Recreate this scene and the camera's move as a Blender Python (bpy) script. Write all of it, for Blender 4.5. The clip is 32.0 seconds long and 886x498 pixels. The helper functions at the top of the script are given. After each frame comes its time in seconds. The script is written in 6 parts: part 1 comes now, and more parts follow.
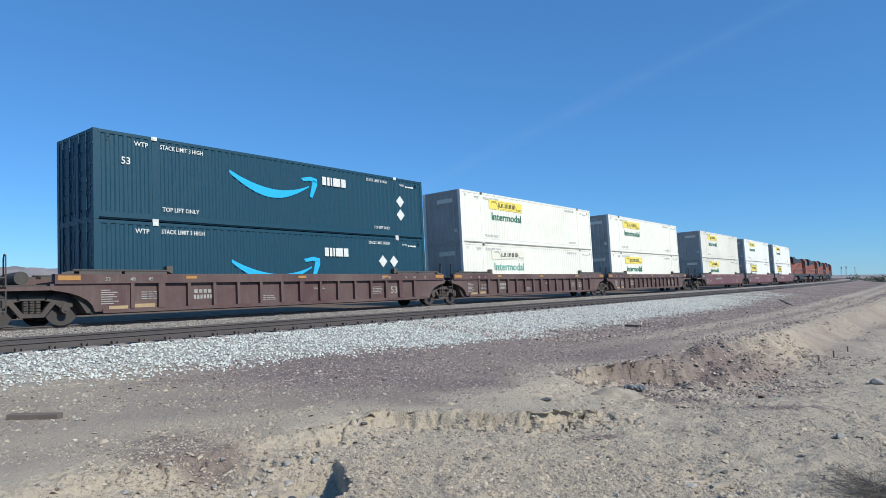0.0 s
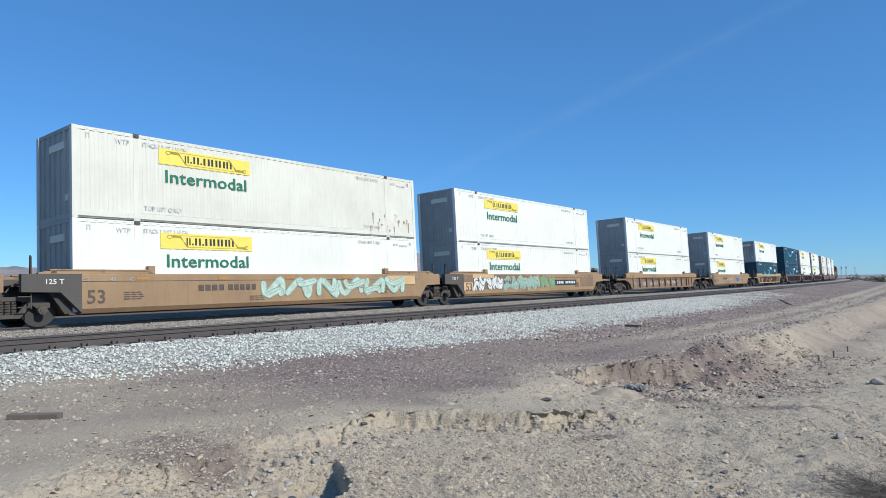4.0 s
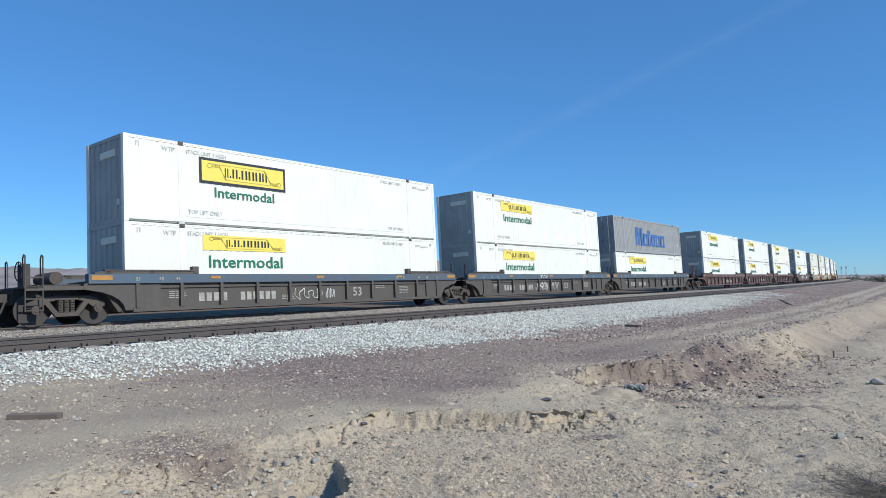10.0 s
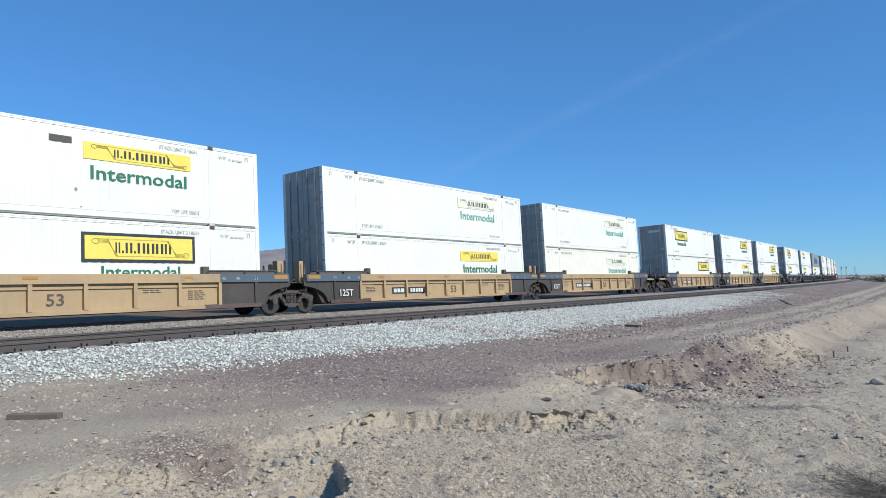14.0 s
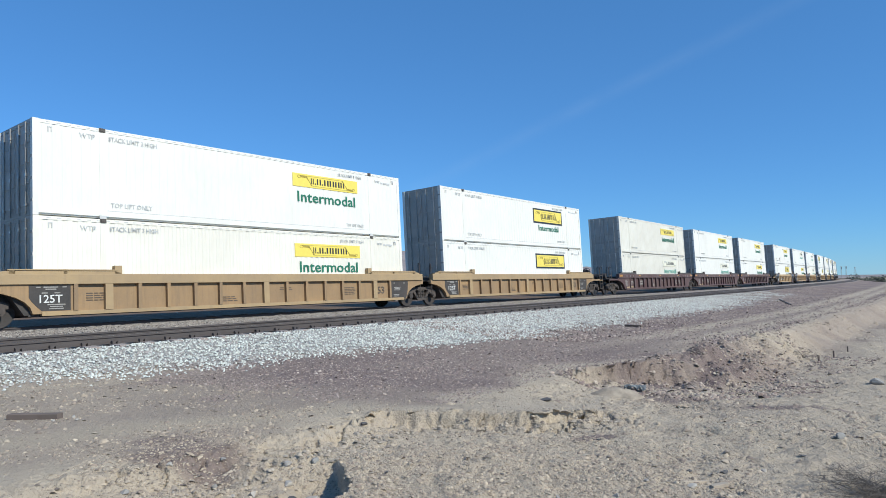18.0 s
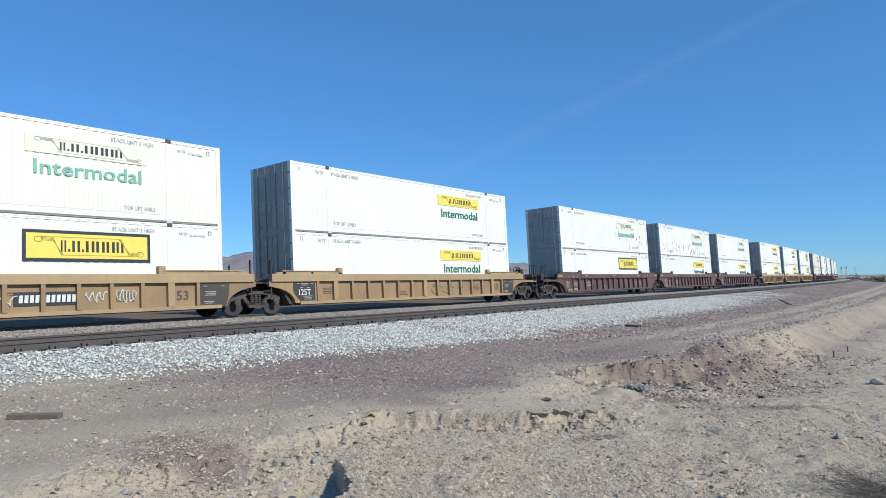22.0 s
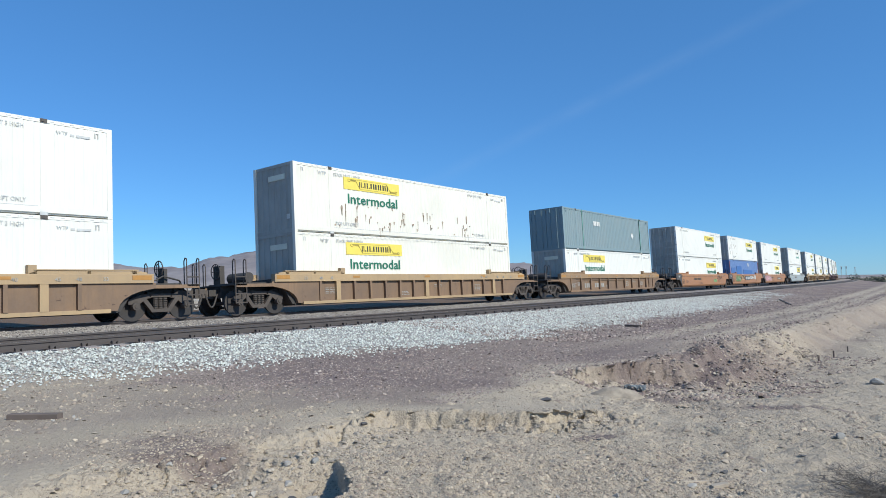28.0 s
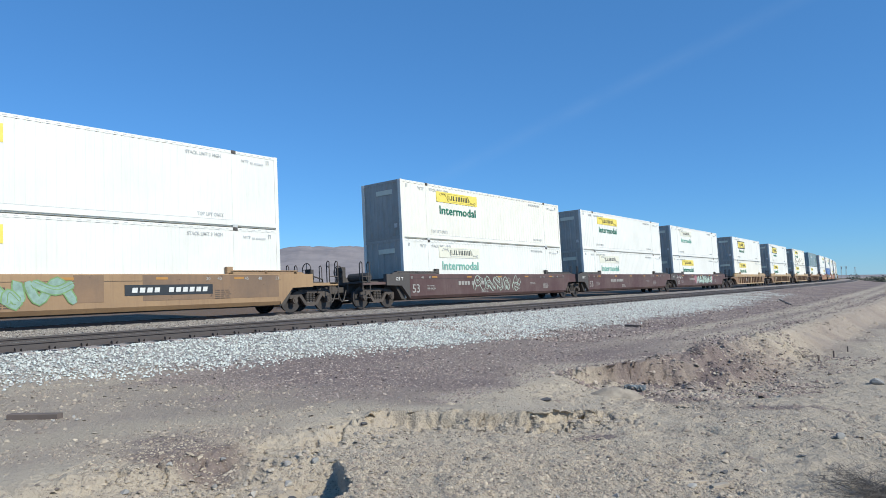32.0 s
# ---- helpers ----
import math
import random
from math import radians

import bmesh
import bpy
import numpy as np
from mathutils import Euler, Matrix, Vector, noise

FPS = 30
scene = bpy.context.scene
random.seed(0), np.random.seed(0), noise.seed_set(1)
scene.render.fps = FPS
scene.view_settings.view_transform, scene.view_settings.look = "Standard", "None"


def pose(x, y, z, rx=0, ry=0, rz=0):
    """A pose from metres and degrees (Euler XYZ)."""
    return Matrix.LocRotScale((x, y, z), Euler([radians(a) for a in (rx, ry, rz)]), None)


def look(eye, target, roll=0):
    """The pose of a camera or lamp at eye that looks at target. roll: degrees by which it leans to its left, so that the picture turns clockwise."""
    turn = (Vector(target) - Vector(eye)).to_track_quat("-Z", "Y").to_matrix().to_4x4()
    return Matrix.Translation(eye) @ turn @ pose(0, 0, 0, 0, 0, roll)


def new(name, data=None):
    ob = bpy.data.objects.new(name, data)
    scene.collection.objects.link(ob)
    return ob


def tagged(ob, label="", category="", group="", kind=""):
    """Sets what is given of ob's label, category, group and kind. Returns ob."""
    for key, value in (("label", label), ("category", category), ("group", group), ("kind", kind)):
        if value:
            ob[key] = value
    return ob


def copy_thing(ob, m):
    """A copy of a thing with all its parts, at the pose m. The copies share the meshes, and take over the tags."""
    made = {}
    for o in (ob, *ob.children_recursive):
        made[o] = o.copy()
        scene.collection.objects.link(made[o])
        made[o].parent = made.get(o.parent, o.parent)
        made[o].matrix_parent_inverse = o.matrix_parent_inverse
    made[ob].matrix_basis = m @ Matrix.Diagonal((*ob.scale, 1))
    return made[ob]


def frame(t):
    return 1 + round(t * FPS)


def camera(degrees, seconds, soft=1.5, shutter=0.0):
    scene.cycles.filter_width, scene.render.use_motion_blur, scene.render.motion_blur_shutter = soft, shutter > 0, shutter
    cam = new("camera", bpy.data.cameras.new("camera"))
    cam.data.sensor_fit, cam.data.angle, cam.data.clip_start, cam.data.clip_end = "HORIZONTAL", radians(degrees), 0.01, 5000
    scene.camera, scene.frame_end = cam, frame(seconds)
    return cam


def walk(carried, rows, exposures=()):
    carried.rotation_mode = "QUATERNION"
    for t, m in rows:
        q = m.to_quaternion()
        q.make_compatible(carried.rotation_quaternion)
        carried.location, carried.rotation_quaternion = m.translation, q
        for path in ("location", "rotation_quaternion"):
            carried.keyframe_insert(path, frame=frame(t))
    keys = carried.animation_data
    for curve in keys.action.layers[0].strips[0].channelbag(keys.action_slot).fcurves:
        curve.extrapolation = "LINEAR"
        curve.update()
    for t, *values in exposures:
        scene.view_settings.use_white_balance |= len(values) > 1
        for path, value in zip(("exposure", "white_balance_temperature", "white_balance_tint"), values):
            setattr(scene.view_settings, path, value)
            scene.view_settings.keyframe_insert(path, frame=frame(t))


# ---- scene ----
# World: metres, z = 0 at the rail heads, camera heading +Y. The track runs off to the right of the view.
EYE = (0.0, 0.0, 1.029)
cam = camera(66.66, 32.0, soft=0.85)
PITCH = radians(2.917)
VIEW = look(EYE, (0.0, math.cos(PITCH), 1.029 + math.sin(PITCH)), roll=-1.0)
walk(cam, [(0.0, VIEW), (32.0, VIEW)], exposures=[(0.0, 0.12, 6350.0, 6.0), (32.0, 0.12, 6350.0, 6.0)])

# ---- light ----
SUN_AZ, SUN_EL = radians(127), radians(38)
world = bpy.data.worlds.new("desert_sky")
scene.world = world
world.use_nodes = True
wn = world.node_tree.nodes
sky = wn.new("ShaderNodeTexSky")
sky.sky_type, sky.sun_disc = "NISHITA", False
sky.sun_elevation, sky.sun_rotation = SUN_EL, SUN_AZ
sky.air_density, sky.dust_density, sky.ozone_density, sky.altitude = 1.0, 0.0, 6.0, 900.0
wn["Background"].inputs[1].default_value = 0.11
air = wn.new("ShaderNodeMix")
air.data_type, air.blend_type = "RGBA", "MULTIPLY"
air.inputs[0].default_value, air.inputs[7].default_value = 1.0, (0.62, 0.915, 1.16, 1.0)
world.node_tree.links.new(sky.outputs[0], air.inputs[6])
# high thin haze evens the blue out a little
haze = wn.new("ShaderNodeMix")
haze.data_type = "RGBA"
haze.inputs[0].default_value, haze.inputs[7].default_value = 0.34, (0.85, 2.70, 6.0, 1.0)
world.node_tree.links.new(air.outputs[2], haze.inputs[6])


def sky_math(kind, a, b):
    n = wn.new("ShaderNodeMath")
    n.operation, n.use_clamp = kind, kind == "SUBTRACT"
    for i, v in enumerate((a, b)):
        if hasattr(v, "is_linked"):
            world.node_tree.links.new(v, n.inputs[i])
        else:
            n.inputs[i].default_value = v
    return n.outputs[0]


# an old, spread-out vapour trail: a soft narrow streak along a great circle
side = wn.new("ShaderNodeTexCoord").outputs["Generated"]
TRAIL_A, TRAIL_B = Vector((0.123, 0.969, 0.213)).normalized(), Vector((0.437, 0.832, 0.342)).normalized()


def sky_dot(v):
    n = wn.new("ShaderNodeVectorMath")
    n.operation, n.inputs[1].default_value = "DOT_PRODUCT", v
    world.node_tree.links.new(side, n.inputs[0])
    return n.outputs["Value"]


fleece = wn.new("ShaderNodeTexNoise")
fleece.inputs["Scale"].default_value, fleece.inputs["Detail"].default_value = 22.0, 5.0
world.node_tree.links.new(side, fleece.inputs["Vector"])
across = sky_math("ABSOLUTE", sky_dot(TRAIL_A.cross(TRAIL_B).normalized()), 0.0)
streak = sky_math("SUBTRACT", 1.0, sky_math("DIVIDE", across, 0.014))
reach = sky_math("SUBTRACT", sky_math("MULTIPLY", sky_math("SUBTRACT", sky_dot((TRAIL_A + TRAIL_B).normalized()), 0.93), 14.0), 0.0)
streak = sky_math("MULTIPLY", sky_math("MULTIPLY", streak, fleece.outputs["Fac"]), sky_math("MINIMUM", reach, 0.06))
trail = wn.new("ShaderNodeMix")
trail.data_type = "RGBA"
trail.inputs[7].default_value = (5.0, 6.0, 7.2, 1.0)
world.node_tree.links.new(streak, trail.inputs[0])
world.node_tree.links.new(haze.outputs[2], trail.inputs[6])
world.node_tree.links.new(trail.outputs[2], wn["Background"].inputs[0])
sun = new("sun", bpy.data.lights.new("sun", "SUN"))
sun.data.energy, sun.data.angle, sun.data.color = 4.2, radians(0.5), (1.0, 0.95, 0.86)
sun_from = Vector((math.sin(SUN_AZ) * math.cos(SUN_EL), math.cos(SUN_AZ) * math.cos(SUN_EL), math.sin(SUN_EL)))
sun.matrix_world = look(sun_from * 50, (0, 0, 0))

# ---- the line: straight up to S0, then a wide curve to the left, canted ----
YAW, DIST, S0, RADIUS, CANT = radians(37.963), 21.299, 17.1, 2100.0, radians(2.45)
HALF = 1.2955
AHEAD = Vector((math.sin(YAW), math.cos(YAW)))
ASIDE = Vector((-math.cos(YAW), math.sin(YAW)))


def line_point(s, off):
    """Plan place at s metres along the line and off metres beyond the near side of the train, and the two axes there."""
    if s <= S0:
        return AHEAD * s + ASIDE * (DIST + off), AHEAD, ASIDE
    a = (s - S0) / RADIUS
    n = ASIDE * math.cos(a) - AHEAD * math.sin(a)
    d = AHEAD * math.cos(a) + ASIDE * math.sin(a)
    return AHEAD * S0 + ASIDE * (DIST + RADIUS) - n * (RADIUS - off), d, n


def on_track(s):
    """The pose of a vehicle whose middle stands s metres along the canted line: x ahead, y to the far side, z up."""
    c, k = math.cos(CANT), math.sin(CANT)
    p, d, n = line_point(s, HALF * c)
    return Matrix(((d.x, n.x * c, n.x * k, p.x), (d.y, n.y * c, n.y * k, p.y), (0, -k, c, -HALF * k), (0, 0, 0, 1)))


def beside(s, off, z=0.0):
    """An upright pose beside the line."""
    p, d, n = line_point(s, off)
    return Matrix(((d.x, n.x, 0, p.x), (d.y, n.y, 0, p.y), (0, 0, 1, z), (0, 0, 0, 1)))


def run(t):
    """How far the train has gone at t seconds."""
    return 28.266 * t + 0.016 * max(0.0, t - 12.0) ** 2


# ---- materials ----
def node_mat(name):
    m = bpy.data.materials.new(name)
    m.use_nodes = True
    nt = m.node_tree
    return m, nt, nt.nodes["Principled BSDF"]


def mix_rgb(nt, fac, a, b, mode="MIX"):
    n = nt.nodes.new("ShaderNodeMix")
    n.data_type, n.blend_type = "RGBA", mode
    for i, v in ((0, fac), (6, a), (7, b)):
        if hasattr(v, "is_linked"):
            nt.links.new(v, n.inputs[i])
        else:
            n.inputs[i].default_value = v if i == 0 else (*v, 1.0)
    return n.outputs[2]


def noise_node(nt, scale, detail=4.0, rough=0.6, stretch=None, seed_by_object=True):
    tc = nt.nodes.new("ShaderNodeTexCoord")
    n = nt.nodes.new("ShaderNodeTexNoise")
    n.noise_dimensions = "4D"
    n.inputs["Scale"].default_value, n.inputs["Detail"].default_value, n.inputs["Roughness"].default_value = scale, detail, rough
    src = tc.outputs["Object"]
    if stretch:
        mp = nt.nodes.new("ShaderNodeMapping")
        mp.inputs["Scale"].default_value = stretch
        nt.links.new(src, mp.inputs[0])
        src = mp.outputs[0]
    nt.links.new(src, n.inputs["Vector"])
    if seed_by_object:
        oi = nt.nodes.new("ShaderNodeObjectInfo")
        mul = nt.nodes.new("ShaderNodeMath")
        mul.operation = "MULTIPLY"
        mul.inputs[1].default_value = 40.0
        nt.links.new(oi.outputs["Random"], mul.inputs[0])
        nt.links.new(mul.outputs[0], n.inputs["W"])
    return n.outputs["Fac"]


def ramp(nt, fac, lo, hi, a=0.0, b=1.0):
    r = nt.nodes.new("ShaderNodeMapRange")
    nt.links.new(fac, r.inputs[0])
    r.inputs[1].default_value, r.inputs[2].default_value, r.inputs[3].default_value, r.inputs[4].default_value = lo, hi, a, b
    return r.outputs[0]


def bump(nt, fac, strength, distance):
    b = nt.nodes.new("ShaderNodeBump")
    b.inputs["Strength"].default_value, b.inputs["Distance"].default_value = strength, distance
    nt.links.new(fac, b.inputs["Height"])
    return b.outputs[0]


def painted(name, colour, dirt, rough=0.55, amount=0.5, streak=True, rust=None, rust_at=0.66, metal=0.0):
    """Painted steel: a base coat, soft dirt in patches, thin streaks that run down, and chips of rust."""
    m, nt, bs = node_mat(name)
    big = noise_node(nt, 0.45, 5.0, 0.65)
    col = mix_rgb(nt, ramp(nt, big, 0.38, 0.75, 0.0, amount), colour, dirt)
    if streak:
        st = noise_node(nt, 1.0, 5.0, 0.7, (7.0, 7.0, 0.5))
        col = mix_rgb(nt, ramp(nt, st, 0.5, 0.8, 0.0, amount * 0.8), col, dirt)
    if rust:
        ch = noise_node(nt, 2.6, 8.0, 0.75)
        col = mix_rgb(nt, ramp(nt, ch, rust_at, rust_at + 0.05), col, rust)
    nt.links.new(col, bs.inputs["Base Color"])
    fine = noise_node(nt, 14.0, 4.0, 0.6)
    nt.links.new(ramp(nt, fine, 0.3, 0.7, rough - 0.1, rough + 0.15), bs.inputs["Roughness"])
    nt.links.new(bump(nt, fine, 0.12, 0.01), bs.inputs["Normal"])
    bs.inputs["Metallic"].default_value = metal
    return m


def plain(name, colour, rough=0.6, metal=0.0, vary=0.25):
    m, nt, bs = node_mat(name)
    f = noise_node(nt, 6.0, 4.0, 0.6)
    dark = tuple(c * (1 - vary) for c in colour)
    nt.links.new(mix_rgb(nt, ramp(nt, f, 0.35, 0.7), colour, dark), bs.inputs["Base Color"])
    bs.inputs["Roughness"].default_value, bs.inputs["Metallic"].default_value = rough, metal
    return m


RUST = (0.13, 0.055, 0.03)
M = {
    "white": painted("white_container_paint", (0.76, 0.755, 0.695), (0.55, 0.53, 0.455), 0.5, 0.4, rust=(0.25, 0.14, 0.08), rust_at=0.77),
    "cream": painted("creamy_container_paint", (0.765, 0.745, 0.655), (0.56, 0.52, 0.43), 0.55, 0.4, rust=(0.25, 0.14, 0.08), rust_at=0.75),
    "dingy": painted("dingy_container_paint", (0.68, 0.665, 0.585), (0.50, 0.47, 0.39), 0.6, 0.6, rust=(0.25, 0.14, 0.08), rust_at=0.73),
    # container white darkened: the shade on the trailing ends is in the colour
    "shaded_white_end": painted("white_door_paint", (0.43, 0.42, 0.38), (0.24, 0.22, 0.18), 0.5, 0.8, rust=(0.20, 0.11, 0.065), rust_at=0.72),
    "navy": painted("dark_teal_container_paint", (0.004, 0.047, 0.078), (0.012, 0.054, 0.074), 0.45, 0.4),
    "grey_box": painted("grey_container_paint", (0.30, 0.31, 0.31), (0.22, 0.22, 0.21), 0.5, 0.5),
    "sage_box": painted("grey_green_container_paint", (0.20, 0.28, 0.30), (0.26, 0.30, 0.30), 0.5, 0.5),
    "blue_box": painted("blue_container_paint", (0.12, 0.21, 0.42), (0.20, 0.28, 0.43), 0.5, 0.6),
    "maroon": painted("maroon_car_paint", (0.082, 0.042, 0.040), (0.155, 0.112, 0.098), 0.65, 0.85, rust=(0.19, 0.15, 0.125), rust_at=0.70),
    "purple": painted("faded_purple_car_paint", (0.13, 0.055, 0.065), (0.19, 0.11, 0.10), 0.6, 0.6, rust=RUST),
    "brown": painted("rusty_brown_car_paint", (0.25, 0.158, 0.092), (0.15, 0.105, 0.075), 0.7, 1.0, rust=(0.085, 0.052, 0.038), rust_at=0.60),
    "tan": painted("faded_yellow_car_paint", (0.44, 0.31, 0.168), (0.31, 0.225, 0.14), 0.65, 0.9, rust=RUST, rust_at=0.7),
    "dusty": painted("dusty_tan_car_paint", (0.35, 0.228, 0.12), (0.225, 0.142, 0.084), 0.65, 0.95, rust=RUST, rust_at=0.68),
    "orange": painted("weathered_orange_car_paint", (0.37, 0.18, 0.085), (0.27, 0.145, 0.085), 0.6, 0.7, rust=RUST, rust_at=0.7),
    "ochre": painted("dusty_ochre_car_paint", (0.34, 0.222, 0.112), (0.20, 0.142, 0.088), 0.7, 1.0, rust=(0.10, 0.066, 0.046), rust_at=0.64),
    "dun": painted("dusty_dun_car_paint", (0.40, 0.285, 0.15), (0.27, 0.20, 0.125), 0.7, 0.9, rust=(0.12, 0.085, 0.06), rust_at=0.72),
    "dimink": plain("worn_dark_lettering", (0.115, 0.088, 0.068), 0.6, 0.0, 0.4),
    "dimstencil": plain("dusty_white_stencil_paint", (0.40, 0.385, 0.35), 0.65, 0.0, 0.4),
    "pinstripe": plain("thin_brown_sign_drawing", (0.50, 0.41, 0.11), 0.5, 0.0, 0.2),
    "grey": painted("light_grey_car_paint", (0.34, 0.38, 0.38), (0.26, 0.27, 0.25), 0.6, 0.5, rust=RUST, rust_at=0.76),
    "sooty": painted("sooty_grey_brown_car_paint", (0.075, 0.066, 0.06), (0.11, 0.095, 0.08), 0.65, 0.7, rust=RUST),
    "slate": painted("slate_car_paint", (0.072, 0.112, 0.16), (0.10, 0.095, 0.09), 0.6, 0.7, rust=RUST),
    # near-black steels raised a little: glare's veil is put into the colour
    "grime": painted("grimy_black_steel", (0.044, 0.041, 0.039), (0.085, 0.070, 0.058), 0.7, 0.9),
    "truck": painted("dusty_cast_steel", (0.058, 0.049, 0.044), (0.115, 0.092, 0.075), 0.75, 0.9),
    "wheel": painted("dark_wheel_steel", (0.036, 0.032, 0.030), (0.075, 0.060, 0.050), 0.6, 0.7, streak=False),
    "bright": plain("worn_bright_steel", (0.45, 0.44, 0.42), 0.35, 0.8),
    "amber": plain("amber_reflective_tape", (0.44, 0.22, 0.055), 0.5, 0.0, 0.15),
    "yellow": plain("yellow_sign_vinyl", (0.82, 0.66, 0.12), 0.45, 0.0, 0.1),
    "faded": plain("sun_bleached_sign_vinyl", (0.74, 0.72, 0.58), 0.5, 0.0, 0.1),
    "ink": plain("black_lettering_paint", (0.03, 0.035, 0.04), 0.5, 0.0, 0.2),
    "inkgrey": plain("faded_grey_lettering", (0.57, 0.58, 0.56), 0.5, 0.0, 0.2),
    "green": plain("green_lettering_paint", (0.02, 0.17, 0.10), 0.5, 0.0, 0.2),
    "paleg": plain("faded_green_lettering", (0.20, 0.46, 0.36), 0.5, 0.0, 0.2),
    "stencil": plain("white_stencil_paint", (0.70, 0.70, 0.66), 0.6, 0.0, 0.2),
    "teal": plain("faded_teal_spray_paint", (0.27, 0.40, 0.33), 0.6, 0.0, 0.35),
    "mint": plain("pale_mint_spray_paint", (0.50, 0.62, 0.52), 0.6, 0.0, 0.35),
    "pink": plain("pink_spray_paint", (0.50, 0.20, 0.24), 0.6, 0.0, 0.4),
    "rose": plain("pale_rose_spray_paint", (0.72, 0.40, 0.40), 0.6, 0.0, 0.3),
    "leaf": plain("green_spray_paint", (0.20, 0.34, 0.13), 0.6, 0.0, 0.35),
    "patch": plain("repainted_tan_patch", (0.62, 0.42, 0.22), 0.65, 0.0, 0.2),
    "ridge_sand": plain("tan_ridge_sand", (0.44, 0.37, 0.285), 0.95, 0.0, 0.5),
    "sand": plain("pale_dry_wood", (0.50, 0.42, 0.325), 0.95, 0.0, 0.3),
    "wood": painted("grey_weathered_wood", (0.19, 0.15, 0.125), (0.09, 0.07, 0.06), 0.85, 0.8, streak=False),
    "twig": plain("dry_grey_twigs", (0.21, 0.18, 0.15), 0.9, 0.0, 0.4),
    "rock_blue": painted("blue_grey_rock", (0.25, 0.25, 0.235), (0.33, 0.30, 0.27), 0.9, 0.8, streak=False),
    "rock_dark": painted("dark_basalt_rock", (0.085, 0.085, 0.088), (0.16, 0.145, 0.135), 0.9, 0.7, streak=False),
    "rock_pale": painted("pale_grey_rock", (0.42, 0.39, 0.34), (0.30, 0.27, 0.24), 0.9, 0.8, streak=False),
    "rustspot": plain("rust_brown_stain", (0.42, 0.33, 0.25), 0.8, 0.0, 0.4),
    "tarp": plain("torn_blue_grey_plastic", (0.27, 0.285, 0.275), 0.5, 0.0, 0.5),
    "scrub": plain("dusty_desert_scrub", (0.075, 0.088, 0.062), 0.9, 0.0, 0.5),
    "cyan": plain("light_blue_sign_vinyl", (0.03, 0.42, 0.72), 0.4, 0.0, 0.1),
    "royal": plain("blue_lettering_vinyl", (0.055, 0.135, 0.36), 0.4, 0.0, 0.1),
    "orange_loco": painted("orange_engine_paint", (0.30, 0.08, 0.035), (0.14, 0.055, 0.04), 0.5, 0.7),
    "black_loco": painted("black_engine_paint", (0.02, 0.02, 0.022), (0.06, 0.05, 0.045), 0.5, 0.6),
    "glass": plain("dark_window_glass", (0.02, 0.025, 0.03), 0.08, 0.0, 0.1),
    "rail": painted("rusty_rail_steel", (0.070, 0.060, 0.056), (0.115, 0.09, 0.078), 0.6, 0.6, streak=False),
    "railtop": plain("polished_rail_head", (0.30, 0.29, 0.29), 0.35, 0.9, 0.2),
    "tie": painted("dusty_concrete_tie", (0.36, 0.31, 0.28), (0.24, 0.19, 0.17), 0.85, 0.7, streak=False),
}


